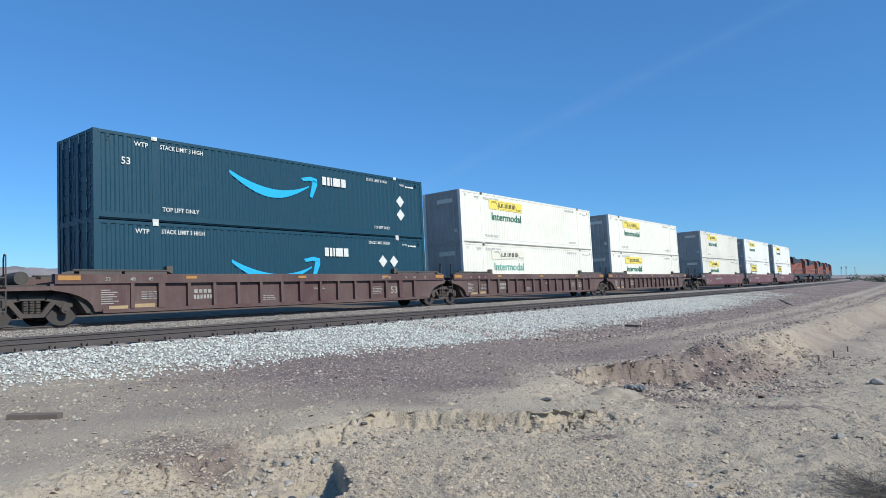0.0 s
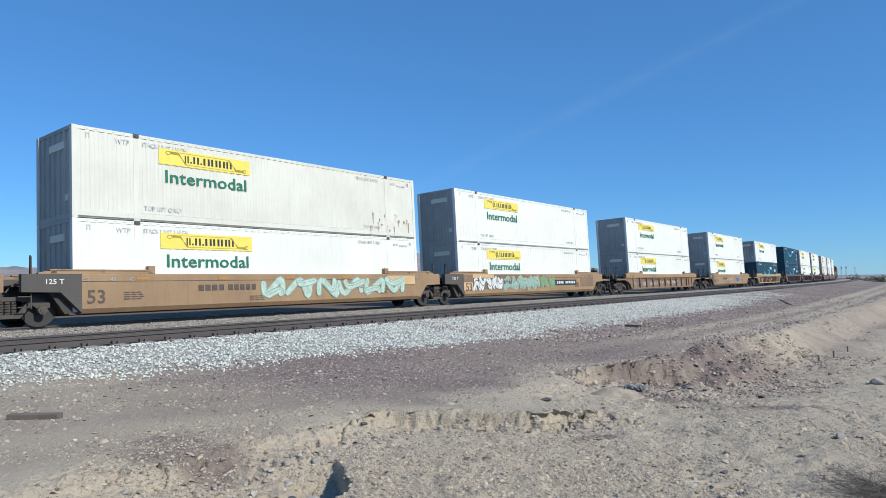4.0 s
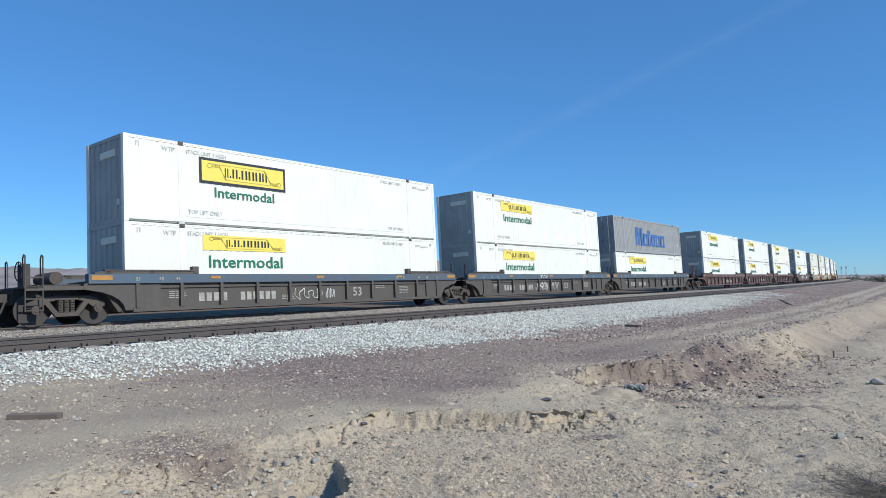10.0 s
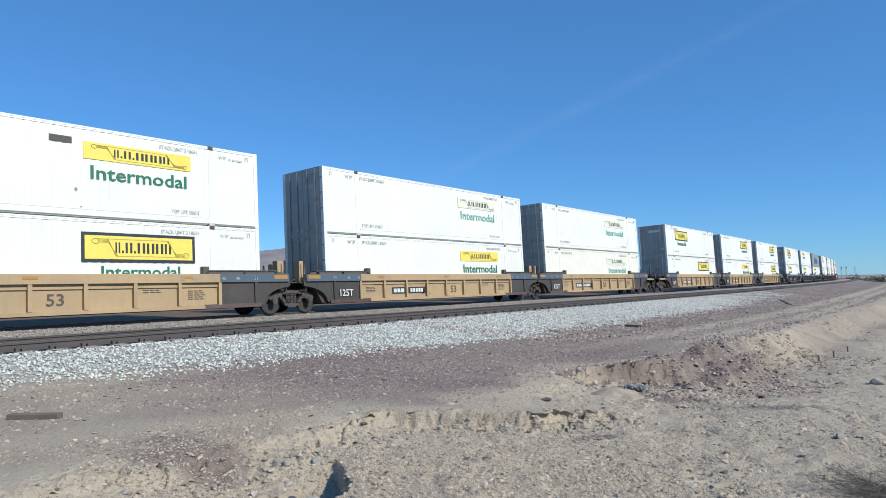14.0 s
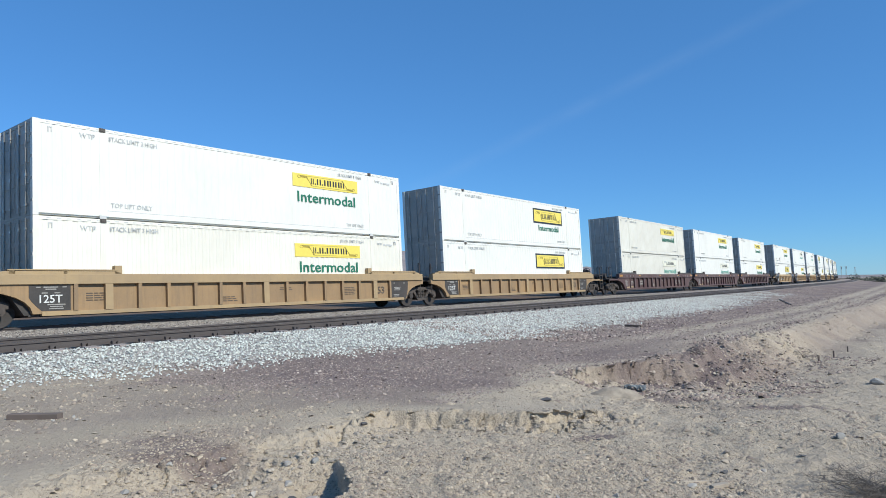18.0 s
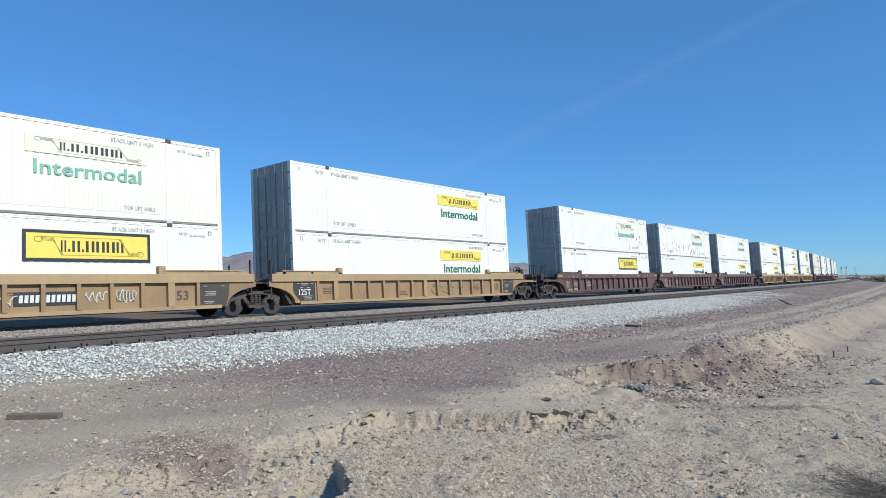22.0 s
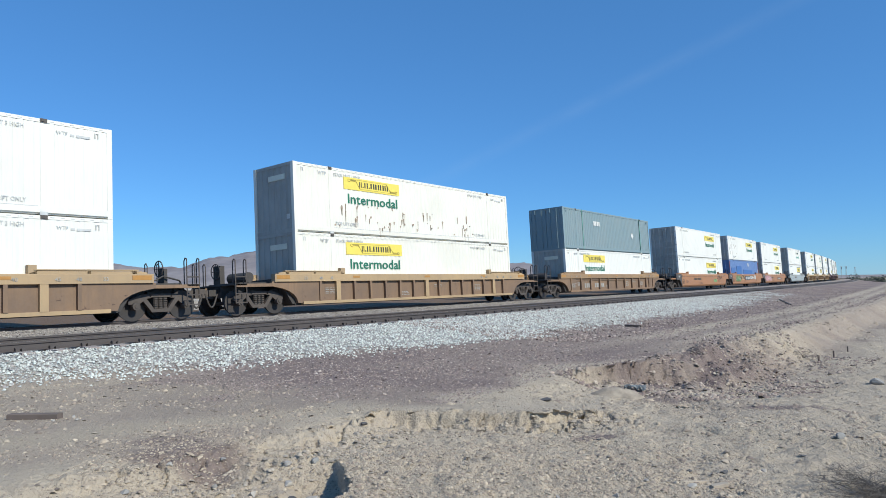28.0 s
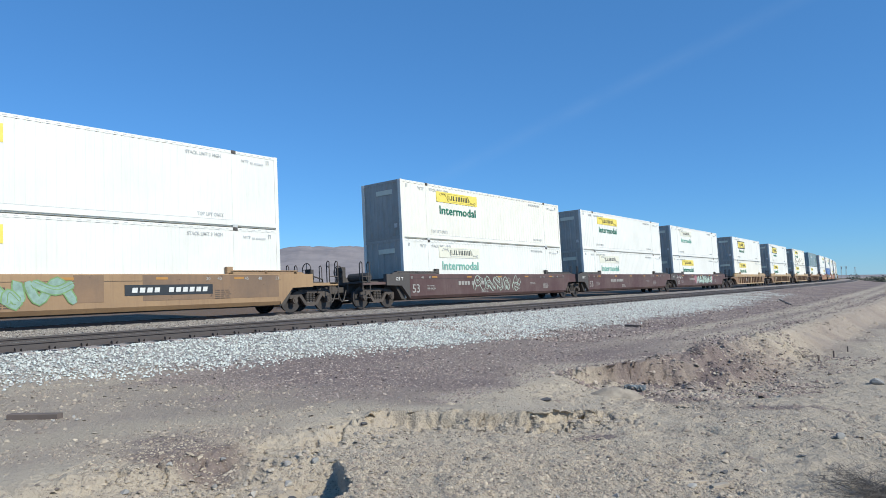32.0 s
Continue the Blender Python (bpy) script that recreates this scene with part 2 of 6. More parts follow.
# ---- building blocks ----
class Shape:
    """Collects simple solids and becomes one mesh."""

    def __init__(self):
        self.v, self.f = [], []

    def add(self, verts, faces):
        k = len(self.v)
        self.v += [tuple(p) for p in verts]
        self.f += [tuple(i + k for i in q) for q in faces]
        return self

    def box(self, x0, x1, y0, y1, z0, z1):
        return self.add([(x, y, z) for x in (x0, x1) for y in (y0, y1) for z in (z0, z1)],
                        [(0, 1, 3, 2), (4, 6, 7, 5), (0, 4, 5, 1), (2, 3, 7, 6), (0, 2, 6, 4), (1, 5, 7, 3)])

    def slab(self, outline, y0, y1):
        """An outline of (x, z) points, counter-clockwise seen from -y, given thickness along y."""
        n = len(outline)
        vs = [(x, y0, z) for x, z in outline] + [(x, y1, z) for x, z in outline]
        return self.add(vs, [tuple(range(n)), tuple(range(2 * n - 1, n - 1, -1))] +
                        [(i, i + n, (i + 1) % n + n, (i + 1) % n) for i in range(n)])

    def beam(self, outline, x0, x1):
        """An outline of (y, z) points drawn out along x."""
        n = len(outline)
        vs = [(x0, y, z) for y, z in outline] + [(x1, y, z) for y, z in outline]
        return self.add(vs, [tuple(range(n)), tuple(range(2 * n - 1, n - 1, -1))] +
                        [(i, i + n, (i + 1) % n + n, (i + 1) % n) for i in range(n)])

    def rod(self, a, b, r, n=8, r2=None):
        a, b = Vector(a), Vector(b)
        q = (b - a).to_track_quat("Z", "Y")
        r2 = r if r2 is None else r2
        ring = [(math.cos(2 * math.pi * i / n), math.sin(2 * math.pi * i / n)) for i in range(n)]
        vs = [a + q @ Vector((c * r, s * r, 0)) for c, s in ring] + [b + q @ Vector((c * r2, s * r2, 0)) for c, s in ring]
        return self.add(vs, [tuple(range(n - 1, -1, -1)), tuple(range(n, 2 * n))] +
                        [(i, (i + 1) % n, (i + 1) % n + n, i + n) for i in range(n)])

    def hoop(self, points, r, n=6):
        for a, b in zip(points, points[1:]):
            self.rod(a, b, r, n)
        return self

    def lathe(self, c, profile, n=24):
        """A ring profile of (radius, y) turned round the y axis through c."""
        k = len(profile)
        vs = [(c[0] + r * math.cos(2 * math.pi * i / n), c[1] + y, c[2] + r * math.sin(2 * math.pi * i / n)) for i in range(n) for r, y in profile]
        fs = [(i * k + j, i * k + j + 1, ((i + 1) % n) * k + j + 1, ((i + 1) % n) * k + j) for i in range(n) for j in range(k - 1)]
        fs += [tuple(i * k for i in range(n)), tuple(i * k + k - 1 for i in range(n - 1, -1, -1))]
        return self.add(vs, fs)

    def mesh(self, name, material, smooth=False):
        me = bpy.data.meshes.new(name)
        me.from_pydata(self.v, [], self.f)
        me.materials.append(material)
        bm = bmesh.new()
        bm.from_mesh(me)
        bmesh.ops.recalc_face_normals(bm, faces=bm.faces)
        bm.to_mesh(me)
        bm.free()
        if smooth:
            me.shade_smooth()
        return me


def part(name, shape, material, parent=None, label="", smooth=False):
    me = shape if isinstance(shape, bpy.types.Mesh) else shape.mesh(name, material, smooth)
    ob = new(name, me)
    if parent is not None:
        ob.parent = parent
    return tagged(ob, label)


def thing(name, label, category, group="", kind=""):
    return tagged(new(name), label, category, group, kind)


LETTERS = {}


def lettering(text, height, material, wide=1.0, thick=0.004):
    """Flat raised letters in the x-z plane, facing -y, with the lower left corner at the origin."""
    key = (text, height, material.name, wide)
    if key not in LETTERS:
        cu = bpy.data.curves.new("letters", "FONT")
        cu.body, cu.size, cu.extrude, cu.resolution_u, cu.offset = text, height / 0.72, thick, 2, 0.005 * height / 0.3
        tmp = bpy.data.objects.new("letters", cu)
        me = bpy.data.meshes.new_from_object(tmp)
        bpy.data.objects.remove(tmp)
        me.transform(Matrix.Rotation(radians(90), 4, "X"))
        me.transform(Matrix.Diagonal((wide, 1, 1, 1)))
        me.materials.clear()
        me.materials.append(material)
        me.name = "lettering"
        LETTERS[key] = me
    return LETTERS[key]


def word(text, x, z, y, height, material, parent, wide=1.0, name="lettering", centre=False):
    me = lettering(text, height, material, wide)
    ob = part(name, me, material, parent)
    w = max((v.co.x for v in me.vertices), default=0)
    ob.location = (x - (w / 2 if centre else 0), y, z)
    return tagged(ob, kind="stuff")


def writing(items, y, material, parent):
    """Several small lines of stencilled words as one part; items: text, x, z, height, width factor."""
    s = Shape()
    for text, x, z, h, w in items:
        me = lettering(text, h, material, w)
        s.add([(v.co.x + x, v.co.y + y, v.co.z + z) for v in me.vertices], [tuple(p.vertices) for p in me.polygons])
    return tagged(part("stencilled_lettering", s, material, parent), kind="stuff")


def bars(x, z, y, widths, height, material, parent, gap=0.06, name="lettering", thick=0.004):
    """Writing that cannot be read: plain bars of its size."""
    s = Shape()
    for w in widths:
        s.box(x, x + w, y - thick, y, z, z + height)
        x += w + gap
    return tagged(part(name, s, material, parent), kind="stuff")


# ---- containers: 53 ft boxes, 16.15 x 2.59 x 2.90 m, base at z = 0 ----
CL, CH = 8.077, 2.896


def corrugated(x0, x1, z0, z1, y, pitch, deep, out):
    """A wall in the x-z plane with upright trapezoid ribs; out is -1 or +1, the way it faces along y."""
    s = Shape()
    n = max(2, round((x1 - x0) / pitch))
    w = (x1 - x0) / n
    xs = []
    for i in range(n):
        a = x0 + i * w
        xs += [(a, y), (a + w * 0.36, y), (a + w * 0.5, y - out * deep), (a + w * 0.86, y - out * deep)]
    xs.append((x1, y))
    vs = [(x, yy, z) for x, yy in xs for z in (z0, z1)]
    return s.add(vs, [(2 * i, 2 * i + 2, 2 * i + 3, 2 * i + 1) for i in range(len(xs) - 1)])


def end_corrugated(x, z0, z1, y0, y1, pitch, deep, out):
    s = Shape()
    n = max(2, round((y1 - y0) / pitch))
    w = (y1 - y0) / n
    ys = []
    for i in range(n):
        a = y0 + i * w
        ys += [(a, x), (a + w * 0.4, x), (a + w * 0.5, x - out * deep), (a + w * 0.9, x - out * deep)]
    ys.append((y1, x))
    vs = [(xx, y, z) for y, xx in ys for z in (z0, z1)]
    return s.add(vs, [(2 * i, 2 * i + 2, 2 * i + 3, 2 * i + 1) for i in range(len(ys) - 1)])


def scroll(x0, x1, z0, z1, y, material, parent):
    """The ribbon drawing on a sign: two curled ends and slanting rules."""
    s, w, h = Shape(), x1 - x0, z1 - z0
    for k, (cx, cz) in enumerate(((x0 + 0.09 * w, z1 - 0.24 * h), (x1 - 0.07 * w, z0 + 0.22 * h))):
        r = 0.11 * h
        pts = [(cx + r * 1.4 * math.cos(a), y - 0.004, cz + r * math.sin(a)) for a in [i * math.pi / 6 for i in range(13)]]
        s.hoop(pts, 0.012, 4)
    for i in range(4):
        o = i * 0.045 * h
        s.hoop([(x0 + 0.11 * w, y - 0.003, z1 - 0.14 * h - o), (x0 + 0.2 * w, y - 0.003, z1 - 0.16 * h - o), (x0 + (0.26 + 0.006 * i) * w, y - 0.003, z0 + 0.16 * h)], 0.009, 4)
        s.hoop([(x1 - 0.07 * w, y - 0.003, z0 + 0.12 * h + o), (x1 - 0.17 * w, y - 0.003, z0 + 0.14 * h + o), (x1 - (0.24 + 0.006 * i) * w, y - 0.003, z1 - 0.16 * h)], 0.009, 4)
    s.box(x0 + 0.26 * w, x1 - 0.16 * w, y - 0.006, y - 0.002, z0 + 0.12 * h, z0 + 0.15 * h)
    s.box(x0 + 0.12 * w, x1 - 0.24 * w, y - 0.006, y - 0.002, z1 - 0.15 * h, z1 - 0.12 * h)
    return part("ribbon_drawing", s, material, parent)


def name_bars(x0, x1, z0, z1, y, material, parent):
    """A trade name as plain upright bars."""
    s = Shape()
    wide = (0.13, 0.05, 0.19, 0.05, 0.22, 0.22, 0.22, 0.19)
    x, w = x0, (x1 - x0) / (sum(wide) + 0.05 * 7)
    for k in wide:
        if k < 0.1:
            s.box(x, x + k * w, y - 0.006, y - 0.001, z0, z0 + 0.25 * (z1 - z0))
        else:
            s.box(x, x + k * w * 0.32, y - 0.006, y - 0.001, z0, z1)
            s.box(x + k * w * 0.68, x + k * w, y - 0.006, y - 0.001, z0, z1)
        x += (k + 0.05) * w
    return tagged(part("name_bars", s, material, parent), kind="stuff")


FACE = -HALF - 0.006


def sign(box, style, end):
    """The yellow sign and the word below it, near one end of the box (end: -1 or +1)."""
    c = 3.42 * end
    if style == "n":
        return
    if style in "yf":
        drop = 0.15 if end > 0 else 0.0
        x0, x1, z0, z1 = c - 1.83, c + 1.83, 2.02 - drop, 2.56 - drop
    else:
        x0, x1, z0, z1 = c - 1.9, c + 1.9, 1.55, 2.45
    if style == "b" or style == "k":
        part("sign_border", Shape().box(x0 - 0.02, x1 + 0.02, FACE - 0.004, FACE + 0.03, z0 - 0.02, z1 + 0.02), M["ink"], box, "black border of the sign")
        d = 0.08
        part("sign_panel", Shape().box(x0 + d, x1 - d, FACE - 0.008, FACE + 0.03, z0 + d, z1 - d), M["yellow"], box, "yellow sign panel")
        x0, x1, z0, z1 = x0 + d, x1 - d, z0 + d, z1 - d
        y = FACE - 0.009
        ink, low, size, wide = M["ink"], M["green"], 0.37, 1.2
        zt = 1.06
    else:
        pane = M["yellow"] if style == "y" else M["faded"]
        part("sign_panel", Shape().box(x0, x1, FACE - 0.004, FACE + 0.03, z0, z1), pane, box, "yellow sign panel" if style == "y" else "sun-bleached sign panel")
        y = FACE - 0.005
        ink, low, size, wide = M["ink"], (M["green"] if style == "y" else M["paleg"]), 0.44, 1.24
        zt = 1.40 - drop
    scroll(x0, x1, z0, z1, y, M["inkgrey"] if style == "f" else M["pinstripe"], box)
    m = (z1 - z0) * 0.27
    name_bars(x0 + 0.26 * (x1 - x0), x1 - 0.22 * (x1 - x0), z0 + m, z1 - m, y, ink, box)
    if style != "k":
        word("Intermodal", c, zt, FACE - 0.002, size, low, box, wide, centre=True)


def smile(box, z, s):
    """A long curved arrow with a hooked tip."""
    x0, x1 = -3.13, 1.15
    sh, n = Shape(), 26
    lo, hi = [], []
    for i in range(n + 1):
        a = i / n
        x = x0 + (x1 - 0.45 - x0) * a
        dip = -0.62 * math.sin(math.pi * a * 0.93) ** 0.9 - 0.04 * a
        th = 0.05 + 0.3 * math.sin(math.pi * min(1, a * 0.9 + 0.1)) ** 1.2
        hi.append((x, z + dip * 1.0 + th * 0.45))
        lo.append((x, z + dip * 1.0 - th * 0.55))
    sh.slab(lo + hi[::-1], FACE - 0.006, FACE + 0.03)
    # the hook: a bent bar whose tip points down
    sh.slab([(0.28, z + 0.12), (0.4, z + 0.0), (0.75, z + 0.06), (1.15, z - 0.02), (1.15, z + 0.16), (0.8, z + 0.23)], FACE - 0.006, FACE + 0.03)
    sh.slab([(0.92, z + 0.1), (0.72, z - 0.62), (0.86, z - 0.66), (1.15, z - 0.1), (1.15, z + 0.05)], FACE - 0.006, FACE + 0.03)
    part("curved_arrow", sh, M["cyan"], box, "light blue curved arrow")


def stencils(box, ink):
    writing([("STACK LIMIT 3 HIGH", -5.85, 2.52, 0.15, 0.85), ("STACK LIMIT 3 HIGH", 4.1, 2.54, 0.13, 0.85), ("TOP LIFT ONLY", -5.8, 0.38, 0.15, 0.95),
             ("TOP LIFT ONLY", 4.5, 0.36, 0.13, 0.85), ("WTP", -6.75, 2.5, 0.16, 1.0), ("WTP", 6.4, 2.5, 0.11, 1.0)], FACE + 0.001, ink, box)
    bars(6.8, 2.48, FACE + 0.001, (0.12, 0.42), 0.07, ink, box)


def box_body(box, side, end_mat, deep, doors, ink):
    """Frame, walls, roof and ends. doors: the end (-1 or +1) that has the doors."""
    t, b = 0.115, 0.25
    pale = side.name.startswith(("white", "creamy", "dingy"))
    part("near_side_wall", corrugated(-CL + 0.14, CL - 0.14, b, CH - t, -HALF + 0.008, 0.285, deep, -1), side, box)
    far = corrugated(-CL + 0.02, CL - 0.02, 0.02, CH - 0.02, HALF - 0.008, 0.285, deep, 1)
    for x in (-1, 1):
        far.box(*sorted((x * CL, x * (CL - 0.16))), HALF - 0.16, HALF + 0.002, 0, CH)
    lead = end_corrugated(CL - 0.015, 0.02, CH - 0.02, -HALF + 0.14, HALF - 0.14, 0.42, 0.035, 1)
    far.add(lead.v, lead.f).box(-CL + 0.02, CL - 0.02, -HALF + 0.06, HALF - 0.06, 0.03, 0.14)
    part("far_side_wall", far, side, box)
    part("top_rail", Shape().box(-CL + 0.16, CL - 0.16, -HALF, -HALF + 0.07, CH - t, CH - 0.01), side, box)
    part("bottom_rail", Shape().box(-CL + 0.16, CL - 0.16, -HALF, -HALF + 0.07, 0.075, b), side, box)
    for x in (-6.05, 6.05):
        part("lifting_post", Shape().box(x - 0.09, x + 0.09, -HALF - 0.004, -HALF + 0.06, 0.13, CH - 0.17), side, box)
        part("lift_casting", Shape().box(x - 0.10, x + 0.10, -HALF - 0.012, -HALF + 0.05, CH - 0.12, CH + 0.003).box(x - 0.06, x + 0.02, -HALF - 0.03, -HALF + 0.02, CH - 0.09, CH - 0.03), M["stencil"] if side.name.startswith("dark") else M["sooty"], box, "steel lifting casting")
        part("foot_casting", Shape().box(x - 0.11, x + 0.11, -HALF - 0.012, -HALF + 0.05, -0.003, 0.1), M["inkgrey"], box, "grey steel foot casting")
    for x in (-1, 1):
        for y in (-1,):
            x0, x1 = sorted((x * CL, x * (CL - 0.16)))
            y0, y1 = sorted((y * (HALF + 0.002), y * (HALF - 0.16)))
            part("corner_post", Shape().box(x0, x1, y0, y1, 0, CH), side, box)
    part("roof", Shape().box(-CL + 0.02, CL - 0.02, -HALF + 0.03, HALF - 0.03, CH - 0.06, CH - 0.015), side, box)
    # rivets, latch pockets and the dark slot along the lower rail
    s = Shape().box(-5.9, 5.9, -HALF - 0.003, -HALF + 0.01, b + 0.002, b + 0.02)
    for i in range(54):
        x = -7.7 + i * 0.29
        s.box(x, x + 0.12, -HALF - 0.004, -HALF + 0.01, CH - 0.075, CH - 0.05)
    for x in (-7.6, 7.6):
        s.box(x - 0.06, x - 0.03, -HALF - 0.012, -HALF + 0.01, CH - 0.36, CH - 0.2).box(x + 0.03, x + 0.06, -HALF - 0.012, -HALF + 0.01, CH - 0.36, CH - 0.2).box(x - 0.03, x + 0.03, -HALF - 0.012, -HALF + 0.01, CH - 0.22, CH - 0.2)
    tagged(part("rivets", s, M["inkgrey"] if pale else side, box), kind="stuff")
    c = -CL
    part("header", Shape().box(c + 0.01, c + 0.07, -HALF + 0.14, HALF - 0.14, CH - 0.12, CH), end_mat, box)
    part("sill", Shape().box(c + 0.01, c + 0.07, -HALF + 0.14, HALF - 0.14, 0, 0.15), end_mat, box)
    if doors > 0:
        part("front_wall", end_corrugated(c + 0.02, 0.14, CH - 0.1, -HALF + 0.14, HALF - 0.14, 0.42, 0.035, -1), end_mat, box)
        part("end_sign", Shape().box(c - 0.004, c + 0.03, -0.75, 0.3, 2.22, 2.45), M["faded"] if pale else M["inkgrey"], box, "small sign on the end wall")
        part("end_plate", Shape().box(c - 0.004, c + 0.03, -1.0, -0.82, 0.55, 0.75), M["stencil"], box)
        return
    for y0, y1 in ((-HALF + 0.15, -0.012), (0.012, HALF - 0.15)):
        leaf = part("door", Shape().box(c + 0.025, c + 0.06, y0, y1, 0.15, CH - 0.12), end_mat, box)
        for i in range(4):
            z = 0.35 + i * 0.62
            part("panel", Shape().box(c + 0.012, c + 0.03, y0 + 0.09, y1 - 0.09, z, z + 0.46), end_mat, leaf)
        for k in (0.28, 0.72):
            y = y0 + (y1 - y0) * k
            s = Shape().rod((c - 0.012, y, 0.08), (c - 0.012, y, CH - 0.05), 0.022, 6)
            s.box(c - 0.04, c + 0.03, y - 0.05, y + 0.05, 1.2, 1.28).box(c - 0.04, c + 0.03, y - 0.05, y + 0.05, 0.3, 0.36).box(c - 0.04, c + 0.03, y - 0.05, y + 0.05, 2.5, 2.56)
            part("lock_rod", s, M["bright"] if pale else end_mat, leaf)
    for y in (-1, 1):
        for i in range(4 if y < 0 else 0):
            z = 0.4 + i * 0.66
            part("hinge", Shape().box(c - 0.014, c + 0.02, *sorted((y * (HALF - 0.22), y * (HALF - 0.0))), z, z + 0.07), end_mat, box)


BOXES = {}
BOX_LABEL = {
    "y": "white corrugated intermodal container with a yellow sign and green lettering",
    "f": "white corrugated intermodal container with a sun-bleached sign and pale lettering",
    "b": "white corrugated intermodal container with a black-bordered yellow sign",
    "k": "white corrugated intermodal container with a framed yellow sign, no word below",
    "p": "dark teal corrugated container with a light blue curved arrow",
    "q": "dark teal corrugated container with a low light blue arrow",
    "m": "grey corrugated container with large blue lettering bars",
    "c": "grey-green corrugated container with pale green straps",
    "u": "weathered blue corrugated container with darker blue patches",
}


def container(code):
    """A box by its code: style letter, the end (L or R) at which its sign stands, and c or d for a cream or dingy coat. Built once, then copied."""
    if code in BOXES:
        return copy_thing(BOXES[code], Matrix())
    style, end = code[0], (-1 if code[1] == "L" else 1)
    coat = {"": "white", "c": "cream", "d": "dingy"}[code[2:]]
    box = thing("intermodal_container", BOX_LABEL[style].replace("white", {"white": "white", "cream": "cream-white", "dingy": "dingy grey-white"}[coat]), "container", "containers on the train")
    if style in "yfbkn":
        box_body(box, M[coat], M["shaded_white_end"], 0.012 if coat == "white" else 0.018, -end, M["inkgrey"])
        stencils(box, M["inkgrey"])
        sign(box, style, end)
    elif style in "pq":
        box_body(box, M["navy"], M["navy"], 0.03, -end, M["stencil"])
        stencils(box, M["stencil"])
        low = 0.45 if style == "q" else 0.0
        smile(box, 2.1 - low, 1)
        bars(1.42, 2.05 - low * 0.3, FACE, (0.22, 0.14, 0.08, 0.42, 0.26), 0.36, M["stencil"], box, 0.06, "name_bars", 0.03)
        if style == "p":
            word("53", -7.2, 1.85, FACE, 0.24, M["stencil"], box)
        for x, z in ((6.38, 1.75), (6.38, 1.1)) if style == "p" else ((5.0, 1.75), (5.75, 1.75)):
            part("diamond_placard", Shape().slab([(x, z - 0.28), (x + 0.28, z), (x, z + 0.28), (x - 0.28, z)], FACE - 0.01, FACE + 0.02), M["stencil"], box)
    elif style == "m":
        box_body(box, M["grey_box"], M["grey_box"], 0.04, -end, M["inkgrey"])
        s, x = Shape(), -3.6
        s.slab([(-3.6, 0.7), (-3.25, 0.7), (-3.25, 2.2), (-3.6, 2.2)], FACE - 0.01, FACE + 0.03)
        s.slab([(-2.35, 0.7), (-2.0, 0.7), (-2.0, 2.2), (-2.35, 2.2)], FACE - 0.01, FACE + 0.03)
        s.slab([(-3.25, 2.2), (-2.95, 0.7), (-2.65, 0.7), (-2.95, 2.2)], FACE - 0.008, FACE + 0.03)
        s.slab([(-2.95, 0.7), (-2.65, 0.7), (-2.35, 2.2), (-2.65, 2.2)], FACE - 0.006, FACE + 0.03)
        for x, w, z in ((-1.75, 0.95, 1.75), (-0.6, 0.55, 2.05), (0.15, 0.9, 1.75), (1.25, 1.0, 1.75), (2.45, 1.0, 1.75)):
            s.box(x, x + w * 0.28, FACE - 0.01, FACE + 0.03, 0.7, z)
            s.box(x + w * 0.72, x + w, FACE - 0.01, FACE + 0.03, 0.7, z - 0.1)
            s.box(x, x + w, FACE - 0.008, FACE + 0.03, z - 0.24, z - 0.02)
            s.box(x + w * 0.2, x + w, FACE - 0.008, FACE + 0.03, 0.7, 0.9)
        part("name_bars", s, M["royal"], box, "large blue lettering bars")
        word("53", 6.9, 0.9, FACE, 0.24, M["inkgrey"], box)
    elif style == "c":
        box_body(box, M["sage_box"], M["sage_box"], 0.035, -end, M["stencil"])
        for x in (-5.1, 5.9):
            part("strap", Shape().box(x, x + 0.05, FACE - 0.02, FACE, 0.03, CH), M["paleg"], box, "pale green vertical strap")
        bars(-3.2, 1.85, FACE, (0.25, 0.2, 0.25, 0.2), 0.32, M["stencil"], box)
        part("diamond_placard", Shape().slab([(4.2, 1.15), (4.45, 1.4), (4.2, 1.65), (3.95, 1.4)], FACE - 0.01, FACE + 0.02), M["stencil"], box)
    elif style == "u":
        box_body(box, M["blue_box"], M["blue_box"], 0.035, -end, M["stencil"])
        for x0, x1, z0, z1 in ((-7.2, -5.4, 0.95, 1.95), (-4.6, -2.0, 1.2, 2.2), (-1.0, 4.2, 0.95, 1.75)):
            part("patch", Shape().box(x0, x1, FACE - 0.006, FACE + 0.02, z0, z1), M["royal"], box, "darker blue repainted patch")
        word("53", 7.0, 1.5, FACE, 0.36, M["stencil"], box)
        part("tag_plate", Shape().box(1.6, 2.1, FACE - 0.008, FACE, 2.2, 2.6).box(7.0, 7.4, FACE - 0.008, FACE, 1.1, 1.35), M["stencil"], box)
        part("red_corner", Shape().box(-CL - 0.004, -CL + 0.2, FACE - 0.004, FACE + 0.02, 0.1, CH - 0.1).box(CL - 0.2, CL + 0.004, FACE - 0.004, FACE + 0.02, 0.1, CH - 0.1), M["orange_loco"], box, "red corner edge")
    BOXES[code] = box
    return box


